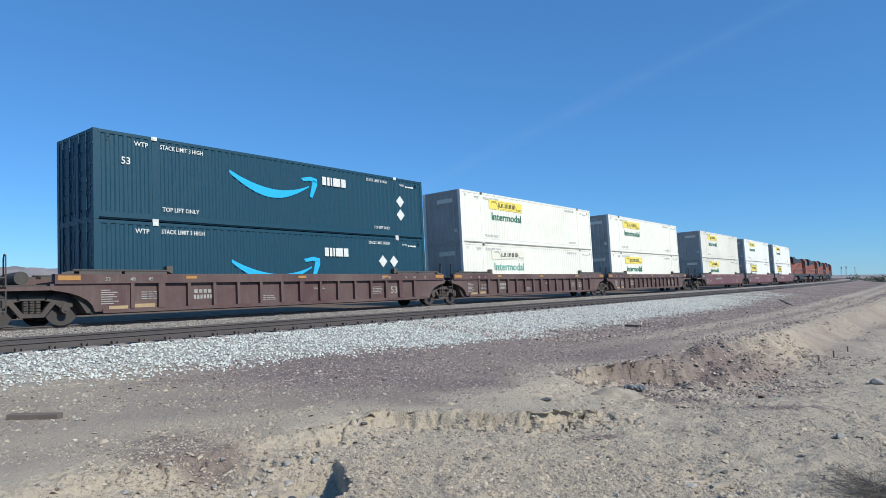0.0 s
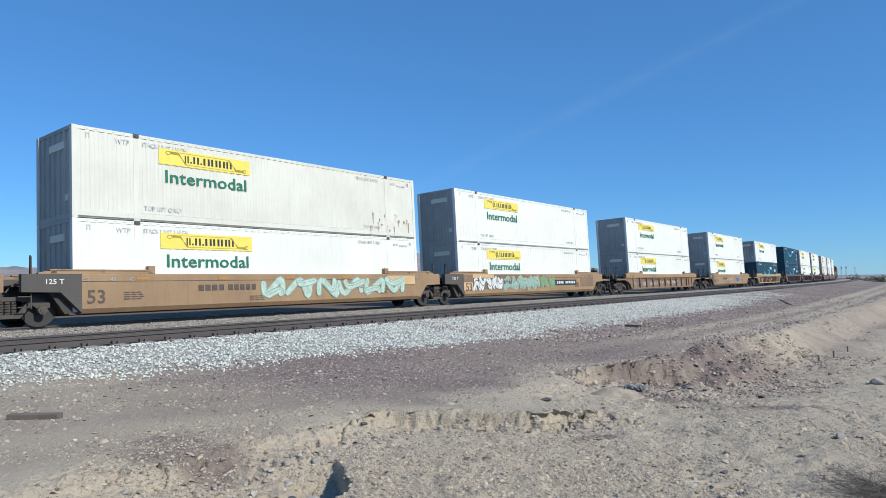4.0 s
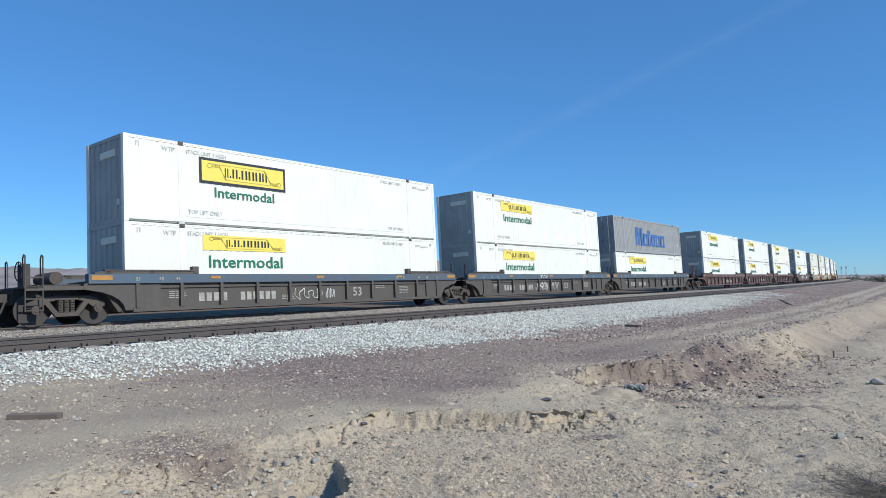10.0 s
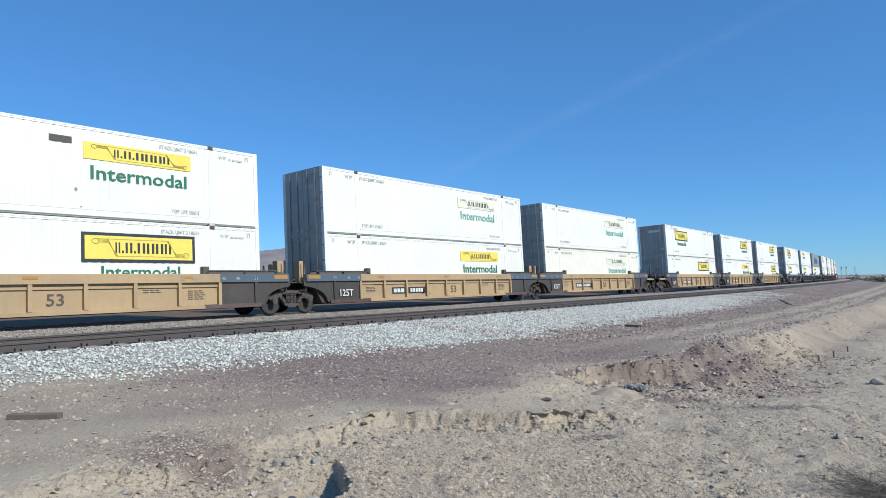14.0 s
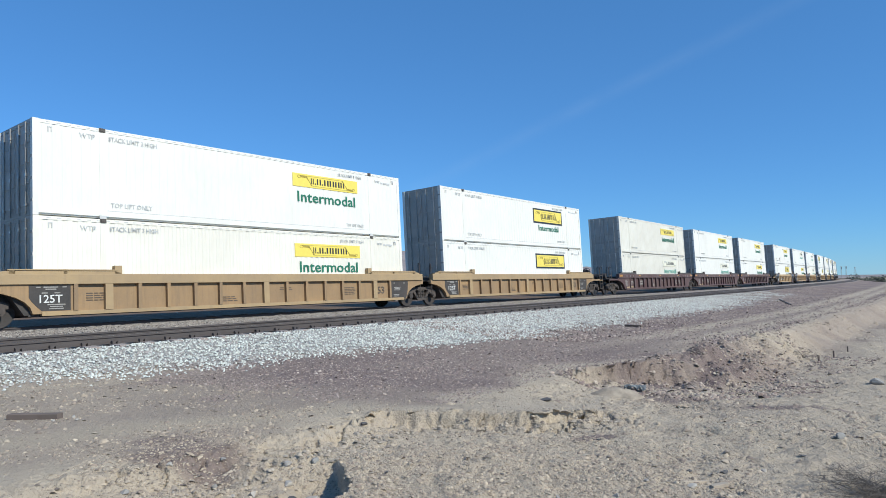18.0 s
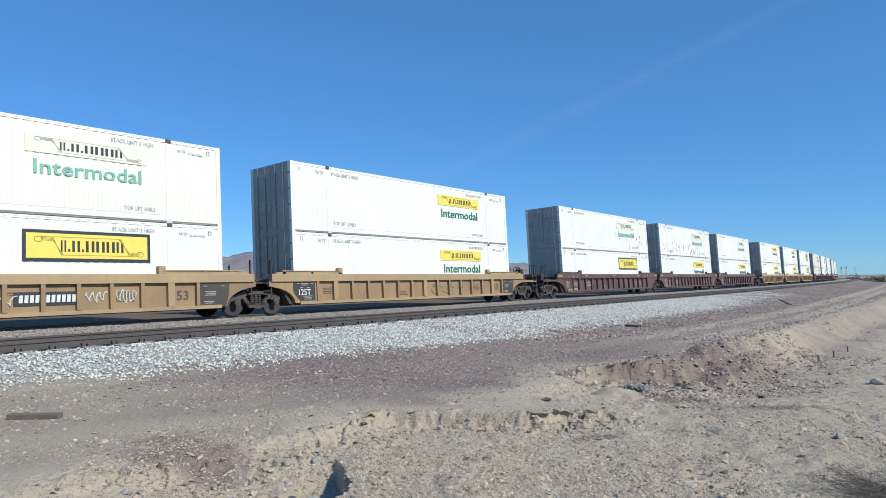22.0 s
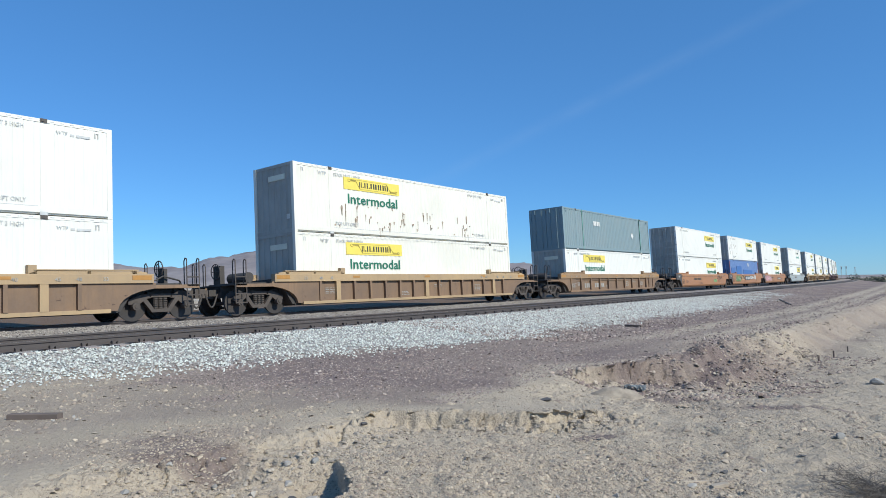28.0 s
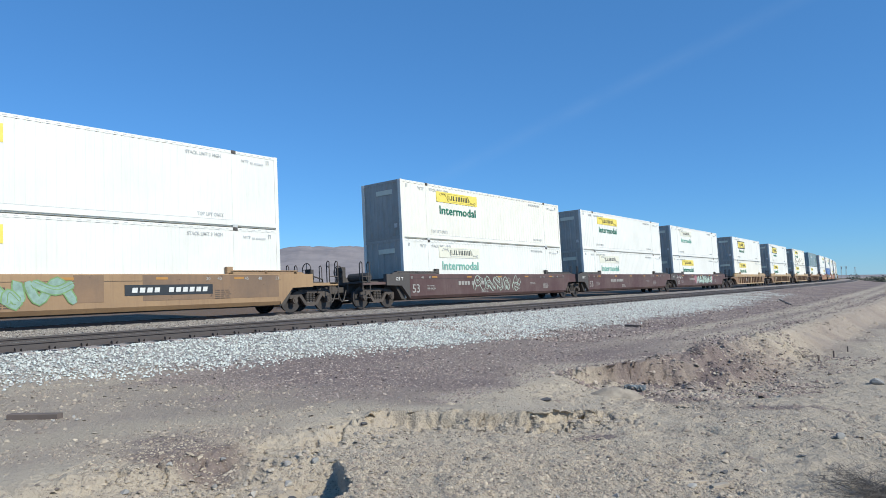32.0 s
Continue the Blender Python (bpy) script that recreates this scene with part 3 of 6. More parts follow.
# ---- well cars ----
def truck(parent, x):
    """A two-axle bogie under one end of a car."""
    t = part("bogie", Shape().box(x - 0.22, x + 0.22, -1.0, 1.0, 0.42, 0.78).box(x - 0.15, x + 0.15, -0.5, 0.5, 0.78, 0.95).rod((x - 0.89, -1.05, 0.455), (x - 0.89, 1.05, 0.455), 0.075, 8).rod((x + 0.89, -1.05, 0.455), (x + 0.89, 1.05, 0.455), 0.075, 8), M["grime"], parent, "dusty cast steel bogie bolster")
    for ax in (-0.89, 0.89):
        for y in (-1, 1):
            prof = [(0.05, 0.0), (0.12, -0.03), (0.2, -0.01), (0.36, 0.02), (0.40, -0.035), (0.455, -0.04), (0.46, 0.075), (0.49, 0.085), (0.49, 0.11), (0.05, 0.11)]
            prof = [(r, -w * y * -1) for r, w in prof]
            part("wheel", Shape().lathe((x + ax, y * 0.76, 0.46), prof, 26), M["wheel"], t)
    for y in (-1, 1):
        a, b = sorted((y * 0.98, y * 1.10))
        s = Shape()
        # cast side frame: bowed top member, drop to the spring seat, round bearing jaws
        s.slab([(x - 1.12, 0.52), (x - 0.78, 0.50), (x - 0.62, 0.62), (x - 0.32, 0.24), (x + 0.32, 0.24), (x + 0.62, 0.62), (x + 0.78, 0.50), (x + 1.12, 0.52), (x + 1.12, 0.66), (x + 0.72, 0.83), (x + 0.36, 0.86), (x + 0.34, 0.72), (x + 0.5, 0.70), (x + 0.25, 0.36), (x - 0.25, 0.36), (x - 0.5, 0.70), (x - 0.34, 0.72), (x - 0.36, 0.86), (x - 0.72, 0.83), (x - 1.12, 0.66)], a, b)
        s.box(x - 0.4, x + 0.4, a, b, 0.74, 0.86)
        part("side_frame", s, M["truck"], t, "dusty cast steel side frame")
        if y > 0:
            continue
        sp = Shape()
        for k in (-0.17, 0.0, 0.17):
            for i in range(5):
                z = 0.37 + i * 0.075
                sp.rod((x + k, y * 1.04, z), (x + k, y * 1.04, z + 0.05), 0.075, 8)
        part("spring_pack", sp, M["truck"], t)
        for ax in (-0.89, 0.89):
            part("bearing_cap", Shape().rod((x + ax, y * 1.0, 0.455), (x + ax, y * 1.19, 0.455), 0.13, 12).rod((x + ax, y * 1.18, 0.455), (x + ax, y * 1.21, 0.455), 0.07, 8), M["truck"], t)
    return t


CARS = {}
CAR_LABEL = {
    "maroon": "maroon ribbed well car with white stencils", "purple": "faded purple smooth-sided well car", "brown": "rusty brown ribbed well car",
    "dusty": "dusty tan smooth-sided well car", "tan": "faded yellow well car with dark end panels", "ochre": "dusty ochre ribbed well car with dark load panel", "orange": "weathered orange smooth-sided well car", "grey": "light grey smooth-sided well car",
    "sooty": "sooty grey well car with blue-grey top chord", "rust": "rust-orange ribbed well car with yellow top chord",
}


def well_side(car, y, body, chord, style, dark_ends):
    """One side of the well: top chord, panel, ribs, bottom flange. y: -1 near, +1 far."""
    o = y * 1.50

    def ys(a, b):
        return sorted((y * a, y * b))
    L = 8.15
    if style == "smooth":
        side = part("side_panel", Shape().beam([(y * 1.46, 1.50), (y * 1.50, 1.46), (y * 1.50, 0.44), (y * 1.40, 0.30), (y * 1.28, 0.30), (y * 1.28, 1.50)], -7.9, 7.9), M[body], car)
        for e in (-1, 1):
            part("end_panel", Shape().slab([(e * 7.9, 0.32), (e * 8.5, 0.95), (e * 9.55, 0.98), (e * 9.55, 1.50), (e * 7.9, 1.50)][::e], *ys(1.30, 1.495)), M["sooty" if e < 0 and body != "grey" else body], car)
        part("seam_line", Shape().box(-7.9, 7.9, *ys(1.50, 1.506), 1.26, 1.275), M["grime"], side)
        for i in range(5 if y < 0 else 0):
            x = -6.2 + i * 3.0
            part("amber_marker", Shape().box(x, x + 0.42, *ys(1.502, 1.512), 1.31, 1.39), M["amber"], side, "amber reflective marker")
        return
    side = part("top_chord", Shape().beam([(y * 1.50, 1.20), (y * 1.50, 1.48), (y * 1.48, 1.50), (y * 1.27, 1.50), (y * 1.27, 1.20)], -9.3, 9.3), M[chord], car)
    part("side_panel", Shape().slab([(-7.95, 0.40), (7.95, 0.40), (8.35, 1.0), (8.35, 1.22), (-8.35, 1.22), (-8.35, 1.0)], *ys(1.28, 1.36)), M[body], car)
    part("bottom_flange", Shape().box(-7.9, 7.9, *ys(1.27, 1.47), 0.28, 0.40), M[chord if style == "rib" else body], car)
    if style != "rib":
        part("stiffener_bar", Shape().box(-7.9, 7.9, *ys(1.36, 1.41), 1.04, 1.12), M[body], side)
    n = 15 if style == "rib" else 11
    inner = 6.3 if dark_ends else 6.95
    for i in range(n if y < 0 else 0):
        x = (i - 7) * 0.995 if style == "rib" else -7.75 + 15.5 * i / (n - 1)
        broad = style == "rib" and i in (1, 7, 13)
        w = 0.12 if broad else 0.06
        part("rib", Shape().slab([(x - w, 0.40), (x + w, 0.40), (x + w, 1.20), (x - w, 1.20)], *ys(1.355, 1.49)), M["grime" if dark_ends and abs(x) > 6.3 else chord if broad else body], side)
    for e in (-1, 1):
        part("end_panel", Shape().slab([(e * 8.13, 0.34)] + [(e * (9.6 - 1.45 * math.cos(k * math.pi / 12)), 0.36 + 0.66 * math.sin(k * math.pi / 12)) for k in range(1, 6)] + [(e * 9.4, 1.03), (e * 9.4, 1.21), (e * inner, 1.21), (e * inner, 0.34)][::1 if e > 0 else 1], *ys(1.285, 1.43)), M["grime" if dark_ends else body], side)
        if dark_ends:
            part("chord_end", Shape().box(*sorted((e * 6.2, e * 9.31)), *ys(1.49, 1.506), 1.20, 1.495), M["slate"], side)
    for x in ((-8.9, -4.9, 0.0, 4.9, 8.9) if y < 0 and body != "ochre" else ()):
        big = 1.6 if abs(x) > 8 else 1.0
        part("amber_marker", Shape().box(x - 0.2 * big, x + 0.2 * big, *ys(1.502, 1.512), 1.385 - 0.05 * big, 1.385 + 0.04 * big), M["amber"], side, "amber reflective marker")


def car_end(car, e, kind, body, chord, style):
    """The platform, draught gear and ladders at one end. kind: 'coupled', 'joint' (carries the shared bogie) or 'bare'."""
    reach = {"coupled": 11.0, "joint": 9.62, "bare": 9.62}[kind]
    part("end_sill", Shape().box(*sorted((e * 8.4, e * 8.75)), -1.28, 1.28, 0.95, 1.35), M["grime"], car)
    part("end_bulkhead", Shape().slab([(e * 7.95, 0.31), (e * 8.3, 0.31), (e * 8.75, 1.0), (e * 7.95, 1.0)][::e], -1.27, 1.27), M["grime"], car)
    part("centre_sill", Shape().box(*sorted((e * 8.3, e * reach)), -0.38, 0.38, 0.86, 1.16), M["grime"], car)
    deck = part("end_deck", Shape().box(*sorted((e * 8.5, e * min(reach, 10.6))), -0.95, 0.95, 1.16, 1.21), M["grime"], car)
    # raised container guide on each top chord
    for y in (-1, 1):
        a, b = sorted((y * 1.30, y * 1.47))
        part("container_guide", Shape().slab([(e * 5.55, 1.5), (e * 9.1, 1.5), (e * 9.1, 1.54), (e * 8.9, 1.58), (e * 5.75, 1.58)][::e], a, b)
             .box(*sorted((e * 5.55, e * 5.78)), a, b, 1.5, 1.76).box(*sorted((e * 5.7, e * 8.8)), a - 0.02, b + 0.02, 1.60, 1.635)
             .box(*sorted((e * 8.6, e * 8.75)), a, b, 1.5, 1.64).box(*sorted((e * 7.2, e * 7.3)), a, b, 1.5, 1.64), M[chord if body in ("brown", "ochre", "dusty", "orange") else "sooty"], car, "steel container guide")
    if kind != "bare":
        truck(car, e * 9.76)
    if kind == "coupled":
        part("draft_gear", Shape().box(*sorted((e * 10.9, e * 11.35)), -0.2, 0.2, 0.74, 0.98).box(*sorted((e * 10.6, e * 11.0)), -0.45, 0.45, 0.66, 1.1), M["grime"], car)
        part("coupler", Shape().slab([(e * 11.3, 0.72), (e * 11.78, 0.68), (e * 11.82, 1.02), (e * 11.3, 0.96)][::e], -0.14, 0.1).box(*sorted((e * 11.55, e * 11.8)), -0.26, 0.0, 0.68, 1.02), M["truck"], car, "rusty knuckle coupler")
        pts = [(e * (11.2 + 0.5 * k / 8), -0.5, 0.82 - 0.5 * math.sin(math.pi * k / 8)) for k in range(9)]
        part("air_hose", Shape().hoop(pts, 0.032, 6), M["grime"], car)
        part("end_platform", Shape().box(*sorted((e * 10.55, e * 11.05)), -1.42, 1.42, 1.10, 1.15), M["grime"], car)
        for x, y in ((10.55, -1.40), (11.02, -1.40), (10.55, 1.40), (11.02, 1.40)):
            part("handrail", Shape().hoop([(e * x, y, 0.42), (e * x, y, 2.02), (e * x, y * 0.93, 2.06), (e * x, y * 0.88, 1.95), (e * x, y * 0.88, 1.15)], 0.022, 6), M["truck"], car)
        for z in (0.45, 0.78, 1.1, 1.4):
            part("ladder_rung", Shape().box(*sorted((e * 10.55, e * 11.02)), -1.42, -1.38, z - 0.02, z + 0.02), M["truck"], car)
        part("side_beam", Shape().box(*sorted((e * 9.3, e * 11.0)), -1.42, -1.30, 1.02, 1.14), M[body], car)
        part("side_beam", Shape().box(*sorted((e * 9.3, e * 11.0)), 1.30, 1.42, 1.02, 1.14), M[body], car)
        if body == "maroon" and (e > 0 or style == "wide"):
            # tall open brake tower: two posts joined by drilled plates
            y = 0.5 if e > 0 else -0.85
            t = part("brake_tower", Shape().box(*sorted((e * 10.08, e * 10.16)), y, y + 0.12, 1.2, 2.42), M["purple"], car, "tall maroon brake tower")
            part("tower_post", Shape().box(*sorted((e * 10.48, e * 10.56)), y, y + 0.12, 1.2, 2.42), M["purple"], t)
            for z in (1.28, 1.66, 2.04, 2.36):
                part("tower_plate", Shape().box(*sorted((e * 10.16, e * 10.48)), y + 0.03, y + 0.09, z - 0.07, z + 0.07), M["purple"], t)
        if e < 0:
            # brake stand with its hand wheel and reservoir
            part("brake_stand", Shape().box(-10.35, -10.15, 0.55, 1.0, 1.2, 1.95), M["grime"], car)
            part("hand_wheel", Shape().hoop([(-10.4, 0.78 + 0.3 * math.cos(a), 1.72 + 0.3 * math.sin(a)) for a in [i * math.pi / 8 for i in range(17)]], 0.02, 5)
                 .rod((-10.4, 0.48, 1.72), (-10.4, 1.08, 1.72), 0.015, 5).rod((-10.4, 0.78, 1.42), (-10.4, 0.78, 2.02), 0.015, 5), M["truck"], car)
            part("air_tank", Shape().rod((-9.9, -0.7, 1.42), (-9.9, 0.5, 1.42), 0.2, 14), M["grime"], car)
        else:
            part("brake_stand", Shape().box(10.0, 10.12, -0.9, -0.5, 1.2, 1.72), M["grime"], car)
            part("hand_wheel", Shape().hoop([(9.92, -0.7 + 0.27 * math.cos(a), 1.72 + 0.27 * math.sin(a)) for a in [i * math.pi / 8 for i in range(17)]], 0.022, 5)
                 .rod((9.92, -0.97, 1.72), (9.92, -0.43, 1.72), 0.015, 5).rod((9.92, -0.7, 1.45), (9.92, -0.7, 1.99), 0.015, 5), M["truck"], car)
            part("valve_box", Shape().box(8.9, 9.5, -0.6, 0.2, 1.2, 1.5).rod((9.2, -0.2, 1.5), (9.2, -0.2, 1.62), 0.1, 8), M["grime"], car)
            part("pipe_run", Shape().hoop([(8.8, -1.0, 1.3), (9.6, -1.05, 1.3), (9.9, -1.0, 1.45), (10.5, -1.0, 1.3), (10.9, -0.6, 1.0), (11.2, -0.5, 0.82)], 0.03, 6), M["grime"], car)
    else:
        for y in (-1.36, 1.36):
            part("handrail", Shape().hoop([(e * 9.25, y, 0.5), (e * 9.25, y, 2.0), (e * 9.25, y * 0.95, 2.04), (e * 9.25, y * 0.92, 1.2)], 0.022, 6), M["truck"], car)
        for z in (0.55, 0.85, 1.15):
            part("ladder_rung", Shape().rod((e * 9.25, -1.36, z), (e * 9.6, -1.36, z), 0.018, 5), M["truck"], car)
        if body == "tan":
            # boxy guide columns over the shared bogie
            for y in (-0.95, 0.75):
                part("guide_column", Shape().beam([(y - 0.15, 1.2), (y + 0.15, 1.2), (y + 0.15, 2.02), (y + 0.12, 2.05), (y - 0.12, 2.05), (y - 0.15, 2.02)], e * 9.2 - 0.14, e * 9.2 + 0.14), M["tan"], car, "boxy tan steel guide column")
        part("articulation_joint", Shape().rod((e * 9.6, 0, 0.8), (e * 9.6, 0, 1.2), 0.28, 12), M["truck"], car)
        part("pipe_run", Shape().hoop([(e * 8.6, -0.8, 1.3), (e * 9.1, -0.9, 1.42), (e * 9.5, -0.75, 1.25), (e * 9.7, -0.75, 1.0)], 0.03, 6), M["grime"], car)


def car_writing(car, body, style, light):
    ink = M["dimstencil"] if light else M["dimink"]
    y = -1.512 if style == "smooth" else -1.37
    if style == "smooth":
        if body != "grey":
            word("53", -7.78, 0.60, y, 0.42, ink, car, 1.05)
        word("125 T", -8.95, 1.2, y + 0.01, 0.15, M["stencil"], car, 1.1)
        bars(-4.0, 0.92, y, (0.2, 0.2, 0.2, 0.2), 0.2, ink, car, 0.07)
        bars(-2.8, 0.92, y, (0.18, 0.18, 0.18, 0.18, 0.18), 0.2, ink, car, 0.07)
    elif body == "tan":
        word("53", 0.45, 0.56, y, 0.36, ink, car, 1.1)
        word("125T", -7.55, 0.56, -1.496, 0.29, M["stencil"], car, 1.0)
        part("number_panel", Shape().box(-4.05, -1.6, y - 0.004, y + 0.01, 0.58, 0.88), M["ink"], car, "black number panel")
        bars(-3.95, 0.64, y - 0.005, (0.2, 0.2, 0.2, 0.2), 0.18, M["stencil"], car, 0.06)
        bars(-2.75, 0.64, y - 0.005, (0.15, 0.15, 0.15, 0.15, 0.15), 0.18, M["stencil"], car, 0.05)
        for e in (-1, 1):
            part("jacking_pad", Shape().box(*sorted((e * 5.6, e * 8.0)), -1.475, -1.36, 0.27, 0.42), M["maroon"], car, "red-brown jacking pad")
    elif style == "wide":
        word("53", -1.2 if body == "maroon" else 1.95, 0.56, y, 0.38, ink, car, 1.1)
        if body != "sooty":
            word("125T", -7.64, 0.6, -1.437, 0.26, ink, car, 0.95)
        x = 0.35 if body == "maroon" else -5.5
        bars(x, 0.55, y, (0.21, 0.21, 0.26, 0.21), 0.3, ink, car, 0.08)
        bars(x + 1.7, 0.55, y, (0.2, 0.2, 0.2, 0.2, 0.2, 0.2), 0.3, ink, car, 0.08)
    else:
        ink = M["dimink"] if body == "ochre" else M["dimstencil"]
        if body != "brown":
            word("53", 6.2 if body == "ochre" else 5.35, 0.62, y, 0.32, ink, car, 1.1)
        if body == "maroon":
            bars(-4.72, 0.84, y, (0.13, 0.13, 0.13, 0.13), 0.13, ink, car, 0.05)
            bars(-4.75, 0.64, y, (0.09, 0.09, 0.09, 0.09, 0.09, 0.09), 0.14, ink, car, 0.04)
            s = Shape()
            for i, w in enumerate((0.3, 0.52, 0.42, 0.5, 0.36, 0.55, 0.4)):
                s.box(-7.95, -7.95 + w, -1.436, -1.43, 0.98 - i * 0.07, 1.008 - i * 0.07)
            tagged(part("data_lines", s, ink, car), kind="stuff")
            part("dusty_patch", Shape().box(-7.7, -7.1, -1.436, -1.42, 0.36, 0.5).box(-6.85, -6.15, -1.366, -1.35, 0.42, 0.54), M["dun"], car, "dusty repair patch")
        if body == "ochre":
            panel_edge = [(-7.9, 0.42), (-8.03, 0.55), (-8.17, 0.70), (-8.24, 0.82), (-8.24, 1.17), (-7.1, 1.17), (-7.1, 0.42)]
            plate = part("load_panel", Shape().slab(panel_edge[::-1], -1.437, -1.42), M["grime"], car, "dark load limit panel")
            word("125T", -8.02, 0.66, -1.438, 0.235, M["stencil"], plate, 1.0)
            fore = part("front_load_panel", Shape().slab([(7.02, 0.36), (8.1, 0.36), (8.22, 0.75), (8.26, 1.17), (7.02, 1.17)], -1.437, -1.42), M["grime"], car, "dark data panel at the front end")
            lines = Shape()
            for x, z, w in ((7.2, 1.06, 0.14), (7.9, 1.06, 0.14), (7.25, 0.86, 0.45), (7.3, 0.80, 0.38), (7.25, 0.74, 0.42), (7.2, 0.52, 0.4), (7.25, 0.46, 0.3)):
                lines.box(x, x + w, -1.442, -1.436, z, z + 0.028)
            tagged(part("small_print", lines, M["dimstencil"], fore), kind="stuff")
            s = Shape()
            for x, z, w in ((-7.75, 0.59, 0.5), (-7.68, 0.53, 0.36), (-7.7, 0.47, 0.4), (-8.05, 1.10, 0.12), (-7.85, 1.10, 0.4), (-7.33, 1.10, 0.12), (-7.8, 1.04, 0.3), (-7.9, 0.93, 0.16), (-7.55, 0.93, 0.16)):
                s.box(x, x + w, -1.442, -1.436, z, z + 0.028)
            tagged(part("small_print", s, M["dimstencil"], plate), kind="stuff")
    s = Shape()
    for x, z, n in ((-5.8 if body == "tan" else -6.62, 0.9, 4), (4.15 if style == "rib" else 5.0, 0.9, 5), (0.7 if style == "rib" else 3.4, 0.95, 2), (-1.9, 0.66, 3)):
        for i in range(n):
            xx = x
            for w in (0.2, 0.12 + 0.05 * (i % 3), 0.16):
                s.box(xx, xx + w, y - 0.004, y, z - i * 0.07, z - i * 0.07 + 0.028)
                xx += w + 0.04
    tagged(part("data_stencil", s, ink, car), kind="stuff")
    for e in (-1, 1) if body != "ochre" else ():
        writing([(n, e * x - 0.1, 1.28, 0.115, 1.1) for n, x in (("53", 7.75), ("48", 6.95), ("45", 6.35), ("40", 5.2), ("20", 4.75))[:5 if e > 0 else 3]], -1.512, M["dimstencil"], car)


def well_car(body, chord, style, front, rear, dark_ends, light):
    key = (body, chord, style, front, rear, dark_ends)
    if key in CARS:
        return copy_thing(CARS[key], Matrix())
    label = CAR_LABEL.get(body if style == "smooth" or body not in ("brown",) else body, "well car")
    car = thing("well_car", label + " on the rails", "rail car", "cars of the train")
    part("well_floor", Shape().box(-8.2, 8.2, -1.3, 1.3, 0.27, 0.335), M["grime"], car)
    for y in (-1, 1):
        well_side(car, y, body, chord, style, dark_ends)
    car_end(car, 1, front, body, chord, style)
    car_end(car, -1, rear, body, chord, style)
    car_writing(car, body, style, light)
    CARS[key] = car
    return car


# ---- locomotives ----
def locomotive():
    e = thing("locomotive", "orange and black diesel freight locomotive", "locomotive", "engines at the head of the train")
    part("frame", Shape().box(-10.9, 10.9, -1.45, 1.45, 1.25, 1.6), M["black_loco"], e)
    part("hood", Shape().beam([(-0.95, 1.6), (-0.95, 4.2), (-0.75, 4.45), (0.75, 4.45), (0.95, 4.2), (0.95, 1.6)], -10.2, 5.4), M["orange_loco"], e, "orange engine hood")
    part("hood_top", Shape().beam([(-0.97, 3.75), (-0.97, 4.22), (-0.77, 4.5), (0.77, 4.5), (0.97, 4.22), (0.97, 3.75)], -10.25, 5.45), M["black_loco"], e, "black hood top")
    part("radiator", Shape().beam([(-1.3, 3.5), (-1.4, 4.3), (-1.1, 4.7), (1.1, 4.7), (1.4, 4.3), (1.3, 3.5)], -9.6, -5.4), M["black_loco"], e, "flared black radiator housing")
    part("cab", Shape().beam([(-1.5, 1.6), (-1.5, 4.1), (-1.1, 4.6), (1.1, 4.6), (1.5, 4.1), (1.5, 1.6)], 5.6, 8.6), M["orange_loco"], e, "orange driver's cab")
    part("cab_window", Shape().box(6.1, 6.9, -1.53, -1.49, 3.2, 3.95).box(7.2, 8.1, -1.53, -1.49, 3.2, 3.95), M["glass"], e)
    part("nose", Shape().slab([(8.6, 1.6), (10.3, 1.6), (10.2, 2.9), (8.6, 3.2)], -0.9, 0.9), M["orange_loco"], e)
    part("fuel_tank", Shape().beam([(-1.35, 1.25), (-1.4, 0.7), (-1.0, 0.35), (1.0, 0.35), (1.4, 0.7), (1.35, 1.25)], -3.4, 3.4), M["black_loco"], e)
    for i in range(9):
        x = -9.4 + i * 1.6
        part("hood_door", Shape().box(x, x + 1.35, -0.98, -0.951, 2.1, 3.6), M["orange_loco"], e)
    rails = Shape().rod((-10.5, -1.42, 2.6), (5.3, -1.42, 2.6), 0.025, 5)
    for i in range(10):
        rails.rod((-10.5 + i * 1.75, -1.42, 1.6), (-10.5 + i * 1.75, -1.42, 2.6), 0.02, 5)
    part("handrail", rails, M["bright"], e)
    for x in (-7.6, 7.2):
        t = part("bogie", Shape().slab([(x - 2.6, 0.75), (x - 2.2, 0.55), (x + 2.2, 0.55), (x + 2.6, 0.75), (x + 2.4, 1.15), (x - 2.4, 1.15)], -1.2, -1.05)
                 .slab([(x - 2.6, 0.75), (x - 2.2, 0.55), (x + 2.2, 0.55), (x + 2.6, 0.75), (x + 2.4, 1.15), (x - 2.4, 1.15)], 1.05, 1.2), M["truck"], e)
        for ax in (-2.0, 0, 2.0):
            for y in (-0.76, 0.76):
                part("wheel", Shape().rod((x + ax, y - 0.07, 0.53), (x + ax, y + 0.07, 0.53), 0.53, 18), M["wheel"], t)
    for x in (-11.2, 11.2):
        part("coupler", Shape().box(x - 0.4, x + 0.4, -0.15, 0.15, 0.75, 1.0), M["truck"], e)
    return e


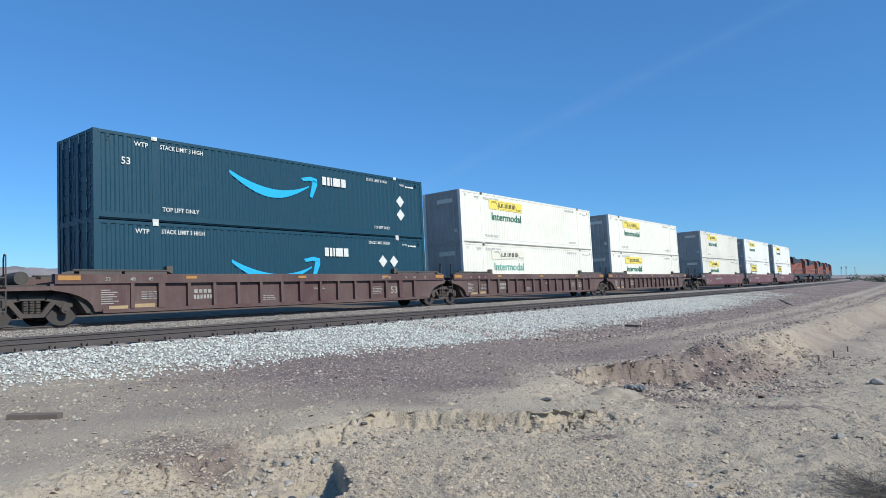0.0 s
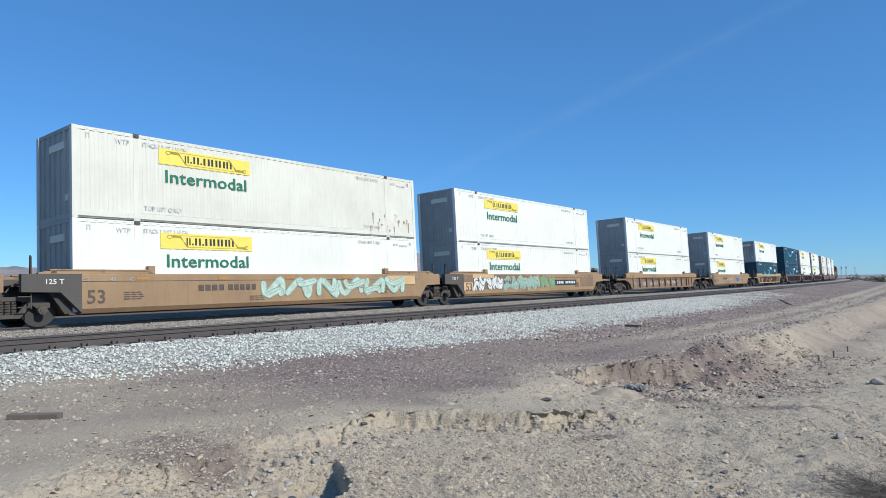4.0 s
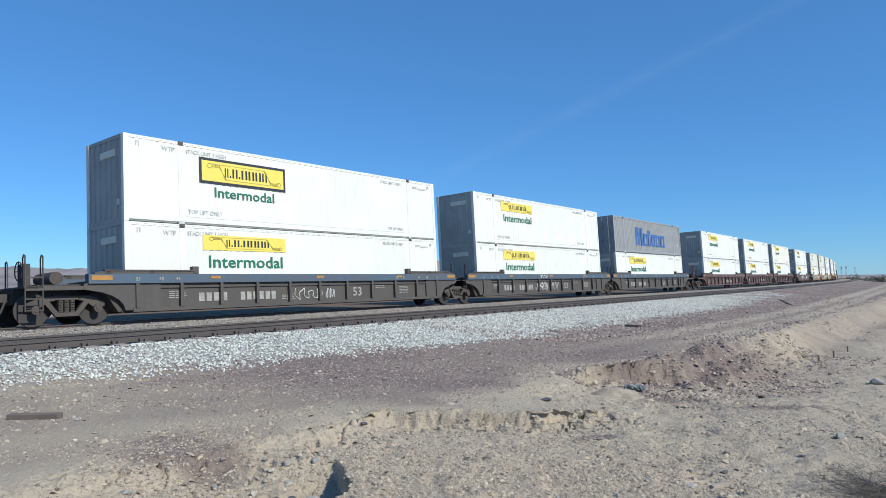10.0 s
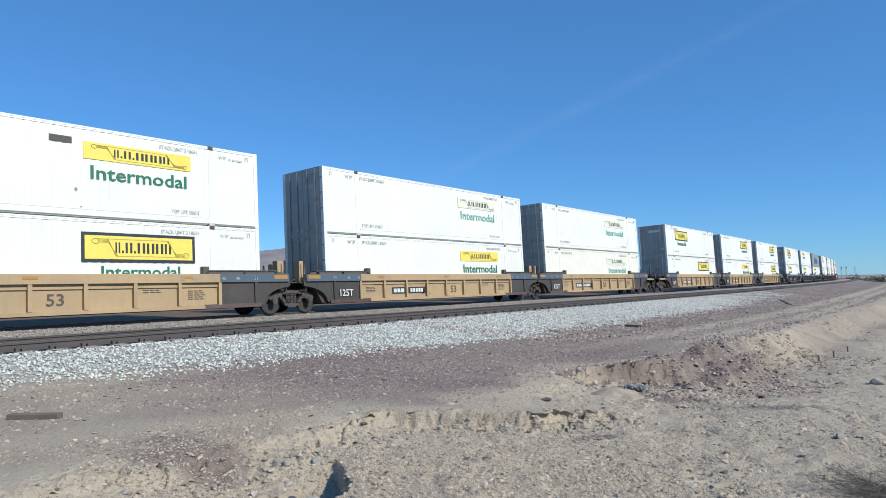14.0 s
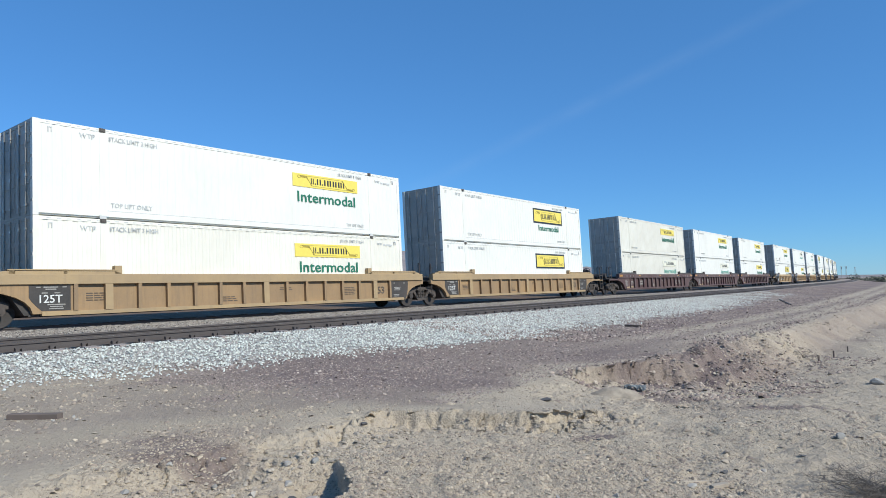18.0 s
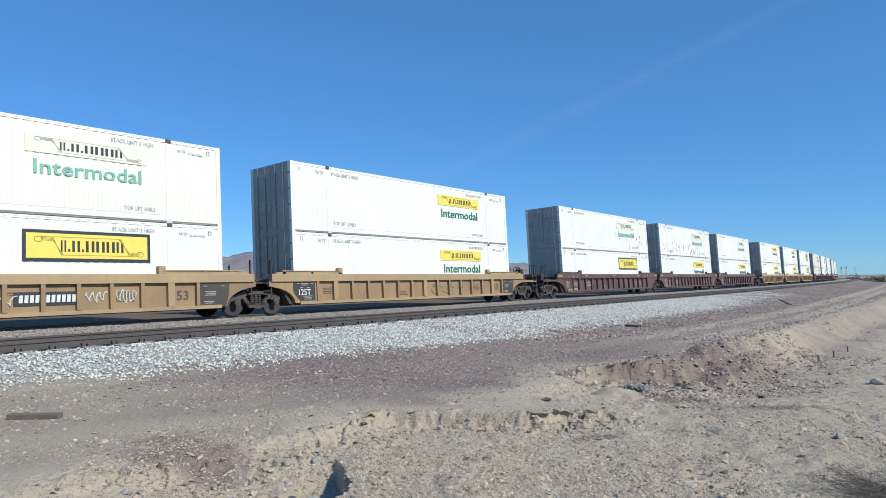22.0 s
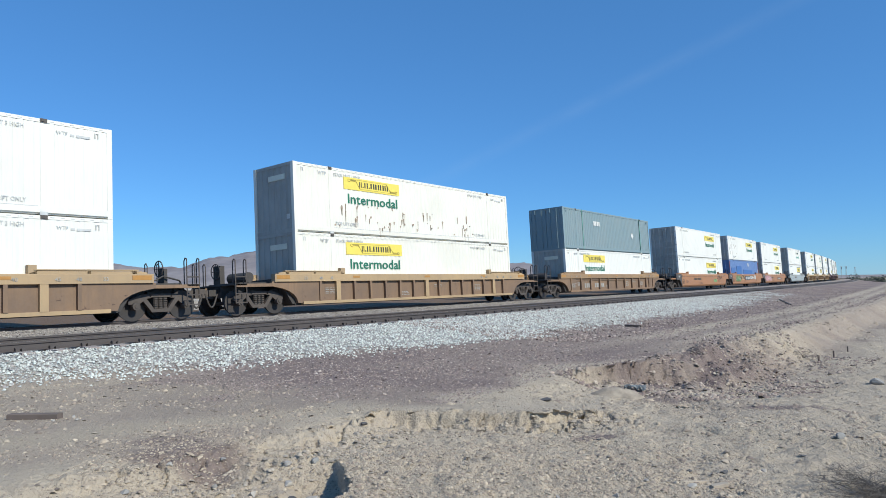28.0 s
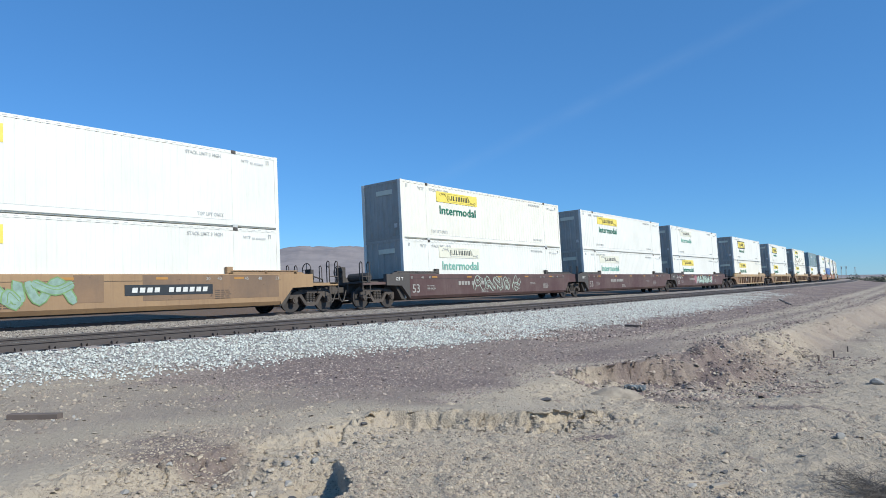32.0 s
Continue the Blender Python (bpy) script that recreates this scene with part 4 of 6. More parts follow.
# ---- the train, head first: rear end of each box along the train, car, upper box, lower box ----
# car kinds: body colour, chord colour, side style, dark ends, light stencils
KINDS = {
    "mr": ("maroon", "maroon", "rib", False, True), "ms": ("maroon", "maroon", "smooth", False, True), "ps": ("purple", "purple", "smooth", False, True),
    "br": ("brown", "tan", "rib", False, True), "bb": ("brown", "dusty", "wide", False, True), "ds": ("dusty", "dusty", "smooth", False, False), "ts": ("tan", "tan", "smooth", False, False), "tw": ("tan", "tan", "wide", True, False),
    "or": ("ochre", "dun", "rib", False, False), "os": ("orange", "orange", "smooth", False, False), "gs": ("grey", "grey", "smooth", False, False),
    "sw": ("sooty", "slate", "wide", False, True), "mw": ("maroon", "maroon", "wide", False, True),
}
TRAIN = [
    ("ps", [(113.0, "yL", "bL"), (92.9, "yL", "bL"), (72.8, "yLd", "yLd")]),
    ("mr", [(48.7, "yLc", "yLc"), (29.2, "yLc", "fLc"), (9.8, "pR", "qR")]),
    ("br", [(-13.7, "yL", "qR")]),
    ("ds", [(-37.4, "yL", "yL")]),
    ("bb", [(-60.95, "yL", "yL")]),
    ("ds", [(-84.35, "yL", "yL"), (-103.9, "yLd", "yL"), (-123.45, "fLd", "yLc")]),
    ("ms", [(-146.95, "yL", "yL")]),
    ("mw", [(-170.6, "yLc", "yL"), (-190.05, "yL", "yL"), (-209.48, "yL", "yL")]),
    ("sw", [(-233.05, "mR", "yL"), (-252.2, "yL", "yL"), (-271.9, "bL", "yL")]),
    ("tw", [(-295.35, "bR", "bR"), (-314.72, "bR", "yR"), (-334.17, "bL", "kR")]),
    ("tw", [(-357.55, "fR", "fRc"), (-376.47, "fR", "yR"), (-395.95, "yR", "bR")]),
    ("mr", [(-419.6, "yR", "yR"), (-439.1, "yR", "fR"), (-458.65, "yRd", "fRd")]),
    ("or", [(-481.9, "bR", "kR"), (-501.3, "yR", "yRc"), (-520.65, "yRc", "yRc")]),
    ("mr", [(-544.1, "fR", "yR"), (-563.55, "fR", "yR"), (-582.9, "fR", "kR")]),
    ("or", [(-605.85, "yR", "yR"), (-625.25, "fRc", "kR"), (-644.65, "yR", "yR")]),
    ("gs", [(-668.25, "fR", "kR")]),
    ("os", [(-692.0, "yR", "yR"), (-711.4, "yR", "uR"), (-730.9, "yR", "yR")]),
    ("bb", [(-754.5, "cR", "yL")]),
    ("br", [(-777.8, "yLc", "yLc")]),
    ("br", [(-801.3, "bL", "yL")]),
    ("br", [(-824.43, "bL", "yLc")]),
    ("ms", [(-847.8, "fL", "yL"), (-867.1, "yL", "fL"), (-886.6, "yLc", "fL")]),
    ("ds", [(-910.1, "yL", "yL")]),
]
ROLLING, UNIT = [], {}
for kind, units in TRAIN:
    body, chord, style, dark, light = KINDS[kind]
    n = len(units)
    for i, (u, upper, lower) in enumerate(units):
        front = "coupled" if i == 0 else "bare"
        rear = "coupled" if i == n - 1 else "joint"
        car = well_car(body, chord, style, front, rear, dark, light)
        below, above = container(lower), container(upper)
        UNIT[round(u)] = (car, below, above)
        ROLLING += [(car, u + CL, 0.0), (below, u + CL, 0.348), (above, u + CL, 3.25)]
engine = locomotive()
for i in range(4):
    ROLLING.append((engine if i == 0 else copy_thing(engine, Matrix()), 142.0 + 23.5 * i, 0.0))


# ---- spray paint, patches and rust that set single cars and boxes apart ----
def blob(cx, cz, rx, rz, rng, n=14):
    ph = rng.uniform(0, 6.28)
    out = []
    for i in range(n):
        a = 2 * math.pi * i / n
        k = 1 + 0.16 * math.sin(2 * a + ph) + 0.09 * math.sin(3 * a + 2 * ph)
        out.append((cx + rx * k * math.cos(a), cz + rz * k * math.sin(a)))
    return out


def ribbon(s, pts, w, y):
    """A flat band of half width w along a smooth curve through the points (x, z), facing -y."""
    line = []
    for i in range(len(pts) - 1):
        p0, p1, p2, p3 = (Vector(pts[min(max(k, 0), len(pts) - 1)]) for k in (i - 1, i, i + 1, i + 2))
        for j in range(5):
            u = j / 5
            line.append(0.5 * (2 * p1 + (p2 - p0) * u + (2 * p0 - 5 * p1 + 4 * p2 - p3) * u * u + (3 * p1 - p0 - 3 * p2 + p3) * u ** 3))
    line.append(Vector(pts[-1]))
    vs = []
    for i, p in enumerate(line):
        d = line[min(i + 1, len(line) - 1)] - line[max(i - 1, 0)]
        d.normalize()
        k = w * (0.55 if i in (0, len(line) - 1) else 1.0)
        vs += [(p.x - d.y * k, y - 0.00004 * i, p.y + d.x * k), (p.x + d.y * k, y - 0.00004 * i, p.y - d.x * k)]
    s.add(vs, [(2 * i, 2 * i + 1, 2 * i + 3, 2 * i + 2) for i in range(len(line) - 1)])


def graffiti(car, x0, x1, z0, z1, n, fill, line, seed, face=-1.512):
    """Fat interlocking sprayed strokes with a darker or lighter outline and thin shine lines."""
    rng = random.Random(seed)
    edge, body, shine = Shape(), Shape(), Shape()
    if face < -1.5 and z1 - z0 > 0.65:
        z0, z1 = 0.46, 1.46
    w, h = (x1 - x0) / n, z1 - z0
    fat = min(0.085 * h, 0.13 * w) + 0.02
    for i in range(n):
        cx = x0 + w * (i + 0.5)
        for m in range(2):
            up, pts = rng.random() < 0.5, []
            k = 4 - m
            for j in range(k):
                zz = (z1 - fat - 0.03 - rng.uniform(0, 0.14) * h) if up else (z0 + fat + 0.03 + rng.uniform(0, 0.14) * h)
                if m and j == 1:
                    zz = 0.5 * (z0 + z1) + rng.uniform(-0.15, 0.15) * h
                pts.append((cx + w * ((j + 0.5) / k - 0.5 + rng.uniform(-0.22, 0.22)) * 1.1, zz))
                up = not up
            y = face - 0.006 * (i % 3) - 0.003 * m
            ribbon(edge, pts, fat + 0.04, y - 0.0005)
            ribbon(body, pts, fat, y - 0.002)
            if m:
                ribbon(shine, [(px + 0.3 * fat, pz + 0.3 * fat) for px, pz in pts[:3]], 0.012, y - 0.0035)
    g = tagged(part("graffiti", body, M[fill], car, "sprayed graffiti lettering shapes"), kind="stuff")
    tagged(part("outline", edge, M[line], g), kind="stuff")
    tagged(part("shine", shine, M["stencil" if line == "ink" else line], g), kind="stuff")


def scrawl(car, x0, x1, z0, z1, ink, seed, face=-1.372):
    """A thin looping sprayed tag."""
    rng = random.Random(seed)
    pts, n = [], 26
    for i in range(n + 1):
        a = i / n
        pts.append((x0 + (x1 - x0) * (a + 0.05 * math.sin(a * 40 + seed)), face - 0.004, (z0 + z1) / 2 + (z1 - z0) / 2 * math.sin(a * 21 + seed) * rng.uniform(0.5, 1)))
    part("sprayed_tag", Shape().hoop(pts, 0.017, 4), M[ink], car, "thin sprayed tag")


def stains(box, n, x0, x1, z0, z1, seed, big=0.12):
    """Rust spots with short runs below them."""
    rng = random.Random(seed)
    s = Shape()
    for i in range(n):
        x, z = rng.uniform(x0, x1), rng.uniform(z0, z1)
        r = 0.62 * big * rng.uniform(0.15, 1) ** 2 + 0.012
        s.slab(blob(x, z, r, r * rng.uniform(0.8, 1.6), rng, 9), FACE - 0.004, FACE + 0.02)
        if rng.random() < 0.6:
            s.slab([(x - 0.012, z - rng.uniform(0.1, 0.5)), (x + 0.012, z - 0.1), (x + 0.02, z), (x - 0.02, z)], FACE - 0.003, FACE + 0.02)
    tagged(part("rust_spots", s, M["rustspot"], box, "dark rust spots"), kind="stuff")


def number_panel(car, x0, x1, z0, z1, face=-1.516):
    part("number_panel", Shape().box(x0, x1, face - 0.004, face + 0.01, z0, z1), M["ink"], car, "black number panel")
    w = (x1 - x0) / 12.5
    s = Shape()
    for i in list(range(4)) + list(range(5, 11)):
        x = x0 + w * (i + 0.9)
        s.slab([(x, z0 + 0.09), (x + w * 0.7, z0 + 0.09), (x + w * 0.8, z1 - 0.09), (x + w * 0.1, z1 - 0.09)], face - 0.009, face - 0.003)
    tagged(part("number_bars", s, M["stencil"], car), kind="stuff")


def panel(car, x0, x1, z0, z1, m, face=-1.508, label="repainted patch"):
    part("paint_patch", Shape().box(x0, x1, face - 0.003, face + 0.01, z0, z1), M[m], car, label)


def car_of(u):
    return UNIT[round(u)][0]


c = car_of(-84.35)
panel(c, -7.95, 1.0, 0.66, 1.46, "brown", -1.5035)
panel(c, -7.95, -7.1, 0.62, 1.05, "patch")
panel(c, -7.1, -5.0, 1.28, 1.48, "patch", -1.516)
graffiti(c, -7.1, -4.0, 0.60, 1.34, 5, "stencil", "ink", 11)
graffiti(c, -4.0, 0.3, 0.64, 1.44, 5, "teal", "mint", 12)
graffiti(c, 0.3, 2.2, 0.64, 1.42, 2, "leaf", "teal", 13)
number_panel(c, 2.2, 5.2, 0.78, 1.12, -1.522)
panel(c, 5.9, 7.9, 0.64, 1.47, "brown")
c = car_of(-103.9)
graffiti(c, -1.5, 6.9, 0.63, 1.47, 6, "mint", "teal", 14)
panel(c, 5.6, 7.6, 1.0, 1.42, "patch", -1.522)
c = car_of(-123.45)
graffiti(c, -6.5, 0.5, 0.64, 1.4, 7, "teal", "ink", 15)
graffiti(c, 1.0, 6.0, 0.64, 1.36, 5, "rose", "ink", 16)
for i, (a, b) in enumerate(((-7.9, -6.2), (-5.6, -4.4), (-1.8, -1.2), (-0.6, 0.6), (1.0, 3.2))):
    scrawl(car_of(-13.7), a, b, 0.5, 1.0, "stencil", 20 + i)
for i, (a, b) in enumerate(((-2.0, 0.2), (0.6, 2.2), (2.4, 3.6))):
    scrawl(car_of(-60.95), a, b, 0.6, 0.95, "stencil", 30 + i)
c = car_of(-37.4)
panel(c, 2.0, 3.6, 0.66, 1.1, "royal")
scrawl(c, -2.2, 0.4, 0.8, 1.15, "stencil", 36, -1.512)
c = car_of(-146.95)
for i, (a, b, z) in enumerate(((-2.9, -2.0, 1.4), (-1.9, -0.6, 1.4), (2.9, 3.8, 1.35), (4.0, 4.8, 1.35), (1.0, 1.5, 0.95))):
    scrawl(c, a, b, 0.66, z, "inkgrey", 40 + i, -1.512)
graffiti(car_of(-252.2), -1.65, -0.45, 0.45, 1.05, 3, "sooty", "stencil", 50, -1.40)
scrawl(car_of(-252.2), 0.0, 1.2, 0.45, 1.0, "stencil", 51)
scrawl(car_of(-252.2), -1.5, -0.5, 1.24, 1.46, "stencil", 52, -1.514)
for a, b in ((-1.3, 0.2), (0.4, 0.9)):
    scrawl(car_of(-271.9), a, b, 0.45, 0.95, "stencil", 53 + int(a))
graffiti(car_of(-692.0), -7.8, -3.4, 0.6, 1.46, 5, "pink", "stencil", 60)
graffiti(car_of(-692.0), -7.2, -5.9, 0.7, 1.40, 2, "rose", "pink", 61, -1.533)
number_panel(car_of(-692.0), 1.8, 4.5, 0.72, 1.02)
c = car_of(-711.4)
graffiti(c, -6.2, -3.75, 0.64, 1.46, 4, "leaf", "ink", 62)
panel(c, -2.93, -1.97, 0.84, 1.46, "patch")
scrawl(c, -2.9, -2.0, 1.1, 1.42, "ink", 63, -1.516)
number_panel(c, -1.3, 1.3, 0.76, 1.28)
graffiti(c, 1.45, 3.5, 0.78, 1.38, 5, "stencil", "ink", 64)
scrawl(c, 4.05, 4.95, 0.75, 1.46, "stencil", 65, -1.512)
c = car_of(-730.9)
panel(c, 3.2, 4.4, 0.66, 1.0, "leaf")
scrawl(c, 4.6, 6.6, 0.95, 1.3, "ink", 66, -1.512)
c = car_of(-847.8)
graffiti(c, -2.4, -0.9, 0.66, 1.42, 2, "pink", "maroon", 70)
graffiti(c, 3.6, 4.5, 0.75, 1.4, 1, "pink", "maroon", 71)
graffiti(c, -1.8, 4.0, 0.64, 1.42, 6, "mint", "ink", 72, -1.52)
scrawl(c, -8.0, -6.3, 1.05, 1.4, "stencil", 73, -1.512)
graffiti(car_of(-886.6), -2.5, 2.2, 0.64, 1.48, 5, "maroon", "mint", 74)
c = car_of(-910.1)
graffiti(c, -3.0, 0.1, 0.62, 1.46, 3, "teal", "leaf", 75)
panel(c, 0.2, 1.1, 0.62, 1.46, "brown", -1.505)
panel(c, 2.35, 7.8, 0.62, 1.46, "brown", -1.505)
number_panel(c, 1.75, 4.9, 0.80, 1.14)
scrawl(car_of(-824.43), -3.0, -1.8, 0.6, 1.0, "stencil", 76)
scrawl(car_of(-801.3), -4.4, -3.9, 0.5, 1.1, "stencil", 77)
scrawl(car_of(-605.85), 0.6, 3.4, 0.5, 1.0, "teal", 78)
for i, a in enumerate((-1.2, 0.2)):
    scrawl(car_of(-625.25), a, a + 1.1, 0.55, 0.95, "stencil", 80 + i)
number_panel(car_of(-625.25), 1.25, 3.05, 0.58, 0.98, -1.376)
scrawl(car_of(-625.25), 3.2, 3.85, 0.6, 1.0, "stencil", 82)
scrawl(car_of(-625.25), 4.15, 4.8, 0.55, 1.05, "stencil", 83)
for i, a in enumerate((-2.8, -0.9, 0.9)):
    scrawl(car_of(-644.65), a, a + 1.2, 0.55, 0.98, "inkgrey", 84 + i)
stains(UNIT[round(-563.55)][2], 45, -7.5, 4.0, 0.3, 1.3, 90, 0.08)
stains(UNIT[round(-563.55)][2], 6, 0.8, 2.2, 0.35, 0.8, 91, 0.14)
stains(UNIT[round(-582.9)][2], 14, 1.0, 7.0, 0.3, 1.6, 92, 0.12)
stains(UNIT[round(-777.8)][2], 60, -6.0, 4.5, 0.35, 1.4, 93, 0.08)
stains(UNIT[round(-395.95)][2], 14, -7.0, 2.0, 0.2, 1.0, 94, 0.12)
part("dark_patch", Shape().box(0.6, 1.25, FACE - 0.006, FACE + 0.02, 2.28, 2.48), M["sooty"], UNIT[round(-395.95)][2], "dark patch below the roof edge")
stains(UNIT[round(-103.9)][2], 22, 4.5, 7.6, 0.3, 1.2, 95, 0.1)
stains(UNIT[round(-711.4)][2], 14, -7.8, -4.0, 0.3, 2.0, 96, 0.09)


# ---- ground: one sheet round the camera, in rings, out to the horizon ----
def smooth(a, b, x):
    k = np.clip((x - a) / (b - a), 0, 1)
    return k * k * (3 - 2 * k)


def along(x, y):
    """Place along the line (s) and distance towards it from the camera (q), for arrays; the curve is followed."""
    s0 = x * AHEAD.x + y * AHEAD.y
    q0 = x * ASIDE.x + y * ASIDE.y
    cx, cq = S0, DIST + RADIUS
    r = np.hypot(s0 - cx, q0 - cq)
    a = np.arctan2(s0 - cx, cq - q0)
    bent = s0 > S0
    return np.where(bent, S0 + a * RADIUS, s0), np.where(bent, DIST + RADIUS - r, q0)


def waves(x, y, size, seed, octaves=4):
    """Smooth random relief on a lattice, about -1 to 1."""
    rng = np.random.RandomState(seed)
    out, amp, tot = np.zeros_like(x), 1.0, 0.0
    for o in range(octaves):
        table = rng.uniform(-1, 1, (256, 256))
        a = rng.uniform(0, 6.28)
        f = 2.03 ** o / size
        u, v = (x * math.cos(a) + y * math.sin(a)) * f + 60.3, (y * math.cos(a) - x * math.sin(a)) * f + 31.7
        i, j = np.floor(u).astype(int), np.floor(v).astype(int)
        fu, fv = u - i, v - j
        fu, fv = fu * fu * (3 - 2 * fu), fv * fv * (3 - 2 * fv)
        t = lambda p, q: table[(i + p) % 256, (j + q) % 256]
        out += amp * ((t(0, 0) * (1 - fu) + t(1, 0) * fu) * (1 - fv) + (t(0, 1) * (1 - fu) + t(1, 1) * fu) * fv)
        tot += amp
        amp *= 0.55
    return out / tot * 1.5


def lower_lip(s):
    return np.interp(s, (3.0, 4.6, 5.7, 6.35, 6.7, 7.0, 7.3, 7.8, 9.0, 12.0), (6.2, 5.8, 5.9, 5.85, 5.3, 4.8, 4.35, 4.1, 3.6, 2.5))


def upper_lip(s):
    return np.interp(s, (6.0, 7.5, 8.6, 10.0, 11.4, 12.0, 12.6, 13.6, 17.0, 50.0), (6.6, 5.6, 5.5, 5.7, 5.7, 5.4, 5.1, 4.95, 4.75, 4.4))


def ledge_line(s):
    """How far from the camera the gravel bench breaks off to the lower, eroded ground."""
    k = smooth(6.9, 7.6, s)
    return lower_lip(s) * (1 - k) + upper_lip(s) * k


def cracks(x, y, size, seed, wide):
    """1 along thin wandering lines, 0 between them."""
    return 1 - smooth(0.0, wide, np.abs(waves(x, y, size, seed, 3)))


def toe(s):
    return 13.2 - 2.7 * smooth(3, 16, s) + 0.22 * np.sin(s * 0.7) + 0.12 * np.sin(s * 2.1)


def height(x, y):
    s, q = along(x, y)
    far = np.hypot(x, y)
    fine = 1 - smooth(25, 60, far)
    z = -0.56 + 0.025 * waves(x, y, 5.0, 3) + 0.008 * waves(x, y, 0.5, 4) * fine
    # the bench breaks off in a small crumbling ledge to lower ground
    rough = 0.17 * waves(x, y, 0.9, 5, 5) + 0.08 * waves(x, y, 0.22, 19, 4)
    lip, up = lower_lip(s) + rough, upper_lip(s) + rough
    fade = 1 - smooth(70, 130, s)
    first = (1 - smooth(lip - 0.12 - 0.28 * (1 - smooth(5.6, 6.8, s)), lip, q)) * (1 - smooth(7.7, 9.2, s))
    face = smooth(lip - 0.75, lip - 0.35, q) * (1 - smooth(lip - 0.02, lip + 0.12, q)) * (1 - smooth(7.9, 8.6, s))
    sharp = 1.0 - 0.88 * smooth(10.4, 11.2, s) + 1.3 * smooth(12.8, 15, s)
    low = (1 - smooth(up - sharp, up, q)) * fade * smooth(7.0, 9.2, s)
    drop = 0.135 + 0.075 * smooth(5.6, 6.8, s) + 0.05 * waves(x, y, 1.6, 6)
    z -= np.maximum(first * drop, low * (drop + 0.42 * smooth(8.5, 17, s)))
    notch = smooth(up - 0.45, up - 0.2, q) * (1 - smooth(up - 0.02, up + 0.1, q)) * smooth(10.8, 11.3, s) * (1 - smooth(12.8, 13.4, s))
    z -= (face + notch) * (0.075 * cracks(x, y, 0.5, 71, 0.10) + 0.06 * cracks(x, y, 0.17, 72, 0.16) * smooth(-0.1, 0.4, waves(x, y, 0.6, 73, 2))) * (1 + 1.1 * smooth(6.5, 6.9, s)) * fine
    # the stony bank: clods and short gullies
    stony = smooth(up - 1.7, up - 0.9, q) * (1 - smooth(up - 0.1, up + 0.25, q)) * smooth(10.8, 12.5, s) * (1 - smooth(20, 24, s))
    z += stony * (0.21 * np.abs(waves(x, y, 0.75, 81, 3)) + 0.07 * np.abs(waves(x, y, 0.24, 82, 3)) - 0.07)
    crumbly = smooth(lip - 0.6, lip - 0.2, q) * (1 - smooth(lip + 0.05, lip + 0.35, q)) * (1 - smooth(7.9, 8.6, s))
    z += crumbly * (0.05 * np.abs(waves(x, y, 0.16, 83, 4)) + 0.03 * waves(x, y, 0.4, 84, 3) - 0.02) * fine
    low = np.maximum(first, low)
    z += low * (0.035 * waves(x, y, 1.3, 7, 5) + 0.045 * np.abs(waves(x, y, 0.30, 13, 4)) - 0.015) * fine
    # a washed-out gully near the camera: steep on one side, ramped on the other
    wob, wob2 = waves(x, y, 0.35, 17), waves(x, y, 0.3, 18)
    rim = np.interp(y, (5.0, 5.45, 5.65, 5.93, 6.3, 6.75), (-1.0, -0.92, -0.86, -0.83, -0.93, -1.06)) + 0.035 * wob + 0.02 * waves(x, y, 0.12, 27, 2)
    deep = np.interp(y, (4.6, 5.0, 5.85, 6.05, 6.4, 6.8), (0.0, 0.36, 0.34, 0.20, 0.14, 0.0))
    z -= deep * smooth(0.0, 0.045, rim - x) * (1 - smooth(0.24, 0.66, rim - x + 0.12 * wob2)) * (1 + 0.15 * wob2)
    z -= 0.19 * smooth(0.0, 0.05, rim - x) * (1 - smooth(0.7, 1.7, rim - x + 0.2 * wob)) * smooth(4.4, 5.0, y) * (1 - smooth(6.2, 6.8, y))
    pit = np.exp(-(((x + 1.52) / 0.15 + 0.45 * wob) ** 4 + ((y - 6.0) / 0.13 + 0.25 * wob2) ** 4))
    z -= 0.10 * smooth(0.3, 0.6, pit)
    # track bed: shoulder, ballast under both tracks, slope beyond
    t = toe(s)
    z = np.where(q > t, np.maximum(z, -0.56 + (q - t) / np.maximum(14.35 - t, 0.1) * 0.34), z)
    z = np.where(q > 14.35, -0.215, z)
    z = np.where(q > 16.9, -0.215 + 0.15 * smooth(16.9, 17.7, q), z)
    z = np.where(q > 20.3, -0.065 - 0.17 * smooth(20.3, 21.2, q), z)
    z = np.where(q > 24.2, -0.24 + 0.025 * smooth(25.0, 29.5, q) - 0.085 * smooth(40, 55, q), z)
    z += np.where((q > t) & (q < 26), 0.012 * waves(x, y, 0.4, 8), 0) * fine
    # open desert, low dunes to the right, and hills far off
    z += np.where(q > 30, 0.15 * waves(x, y, 40.0, 9), 0) * smooth(30, 80, q)
    z += np.where(q < 3, 0.22 * waves(x, y, 14.0, 10), 0) * smooth(18, 50, far) * (1 - smooth(-2, 3, q)) 
    ang = np.degrees(np.arctan2(x, y))
    ridge = np.interp(ang, (-60, -33, -28, -25.7, -24.4, -22.2, -20.8, -19.2, -17.4, -15.6, -14.2, -12, -10.5, -8.8, -5.9, -3.5, -2.2, 0, 11, 24), (20, 46, 46, 56, 50, 46, 50, 66, 74, 82, 86, 92, 90, 88, 86, 80, 73, 50, 36, 4))
    body = smooth(800, 1500, far) * (1 - smooth(1650, 2600, far))
    z += body * (ridge + (9.0 * waves(x, y, 260.0, 11) + 9.0 * np.abs(waves(x, y, 90.0, 12, 5)) - 9.0) * smooth(22, 8, ang))
    return z


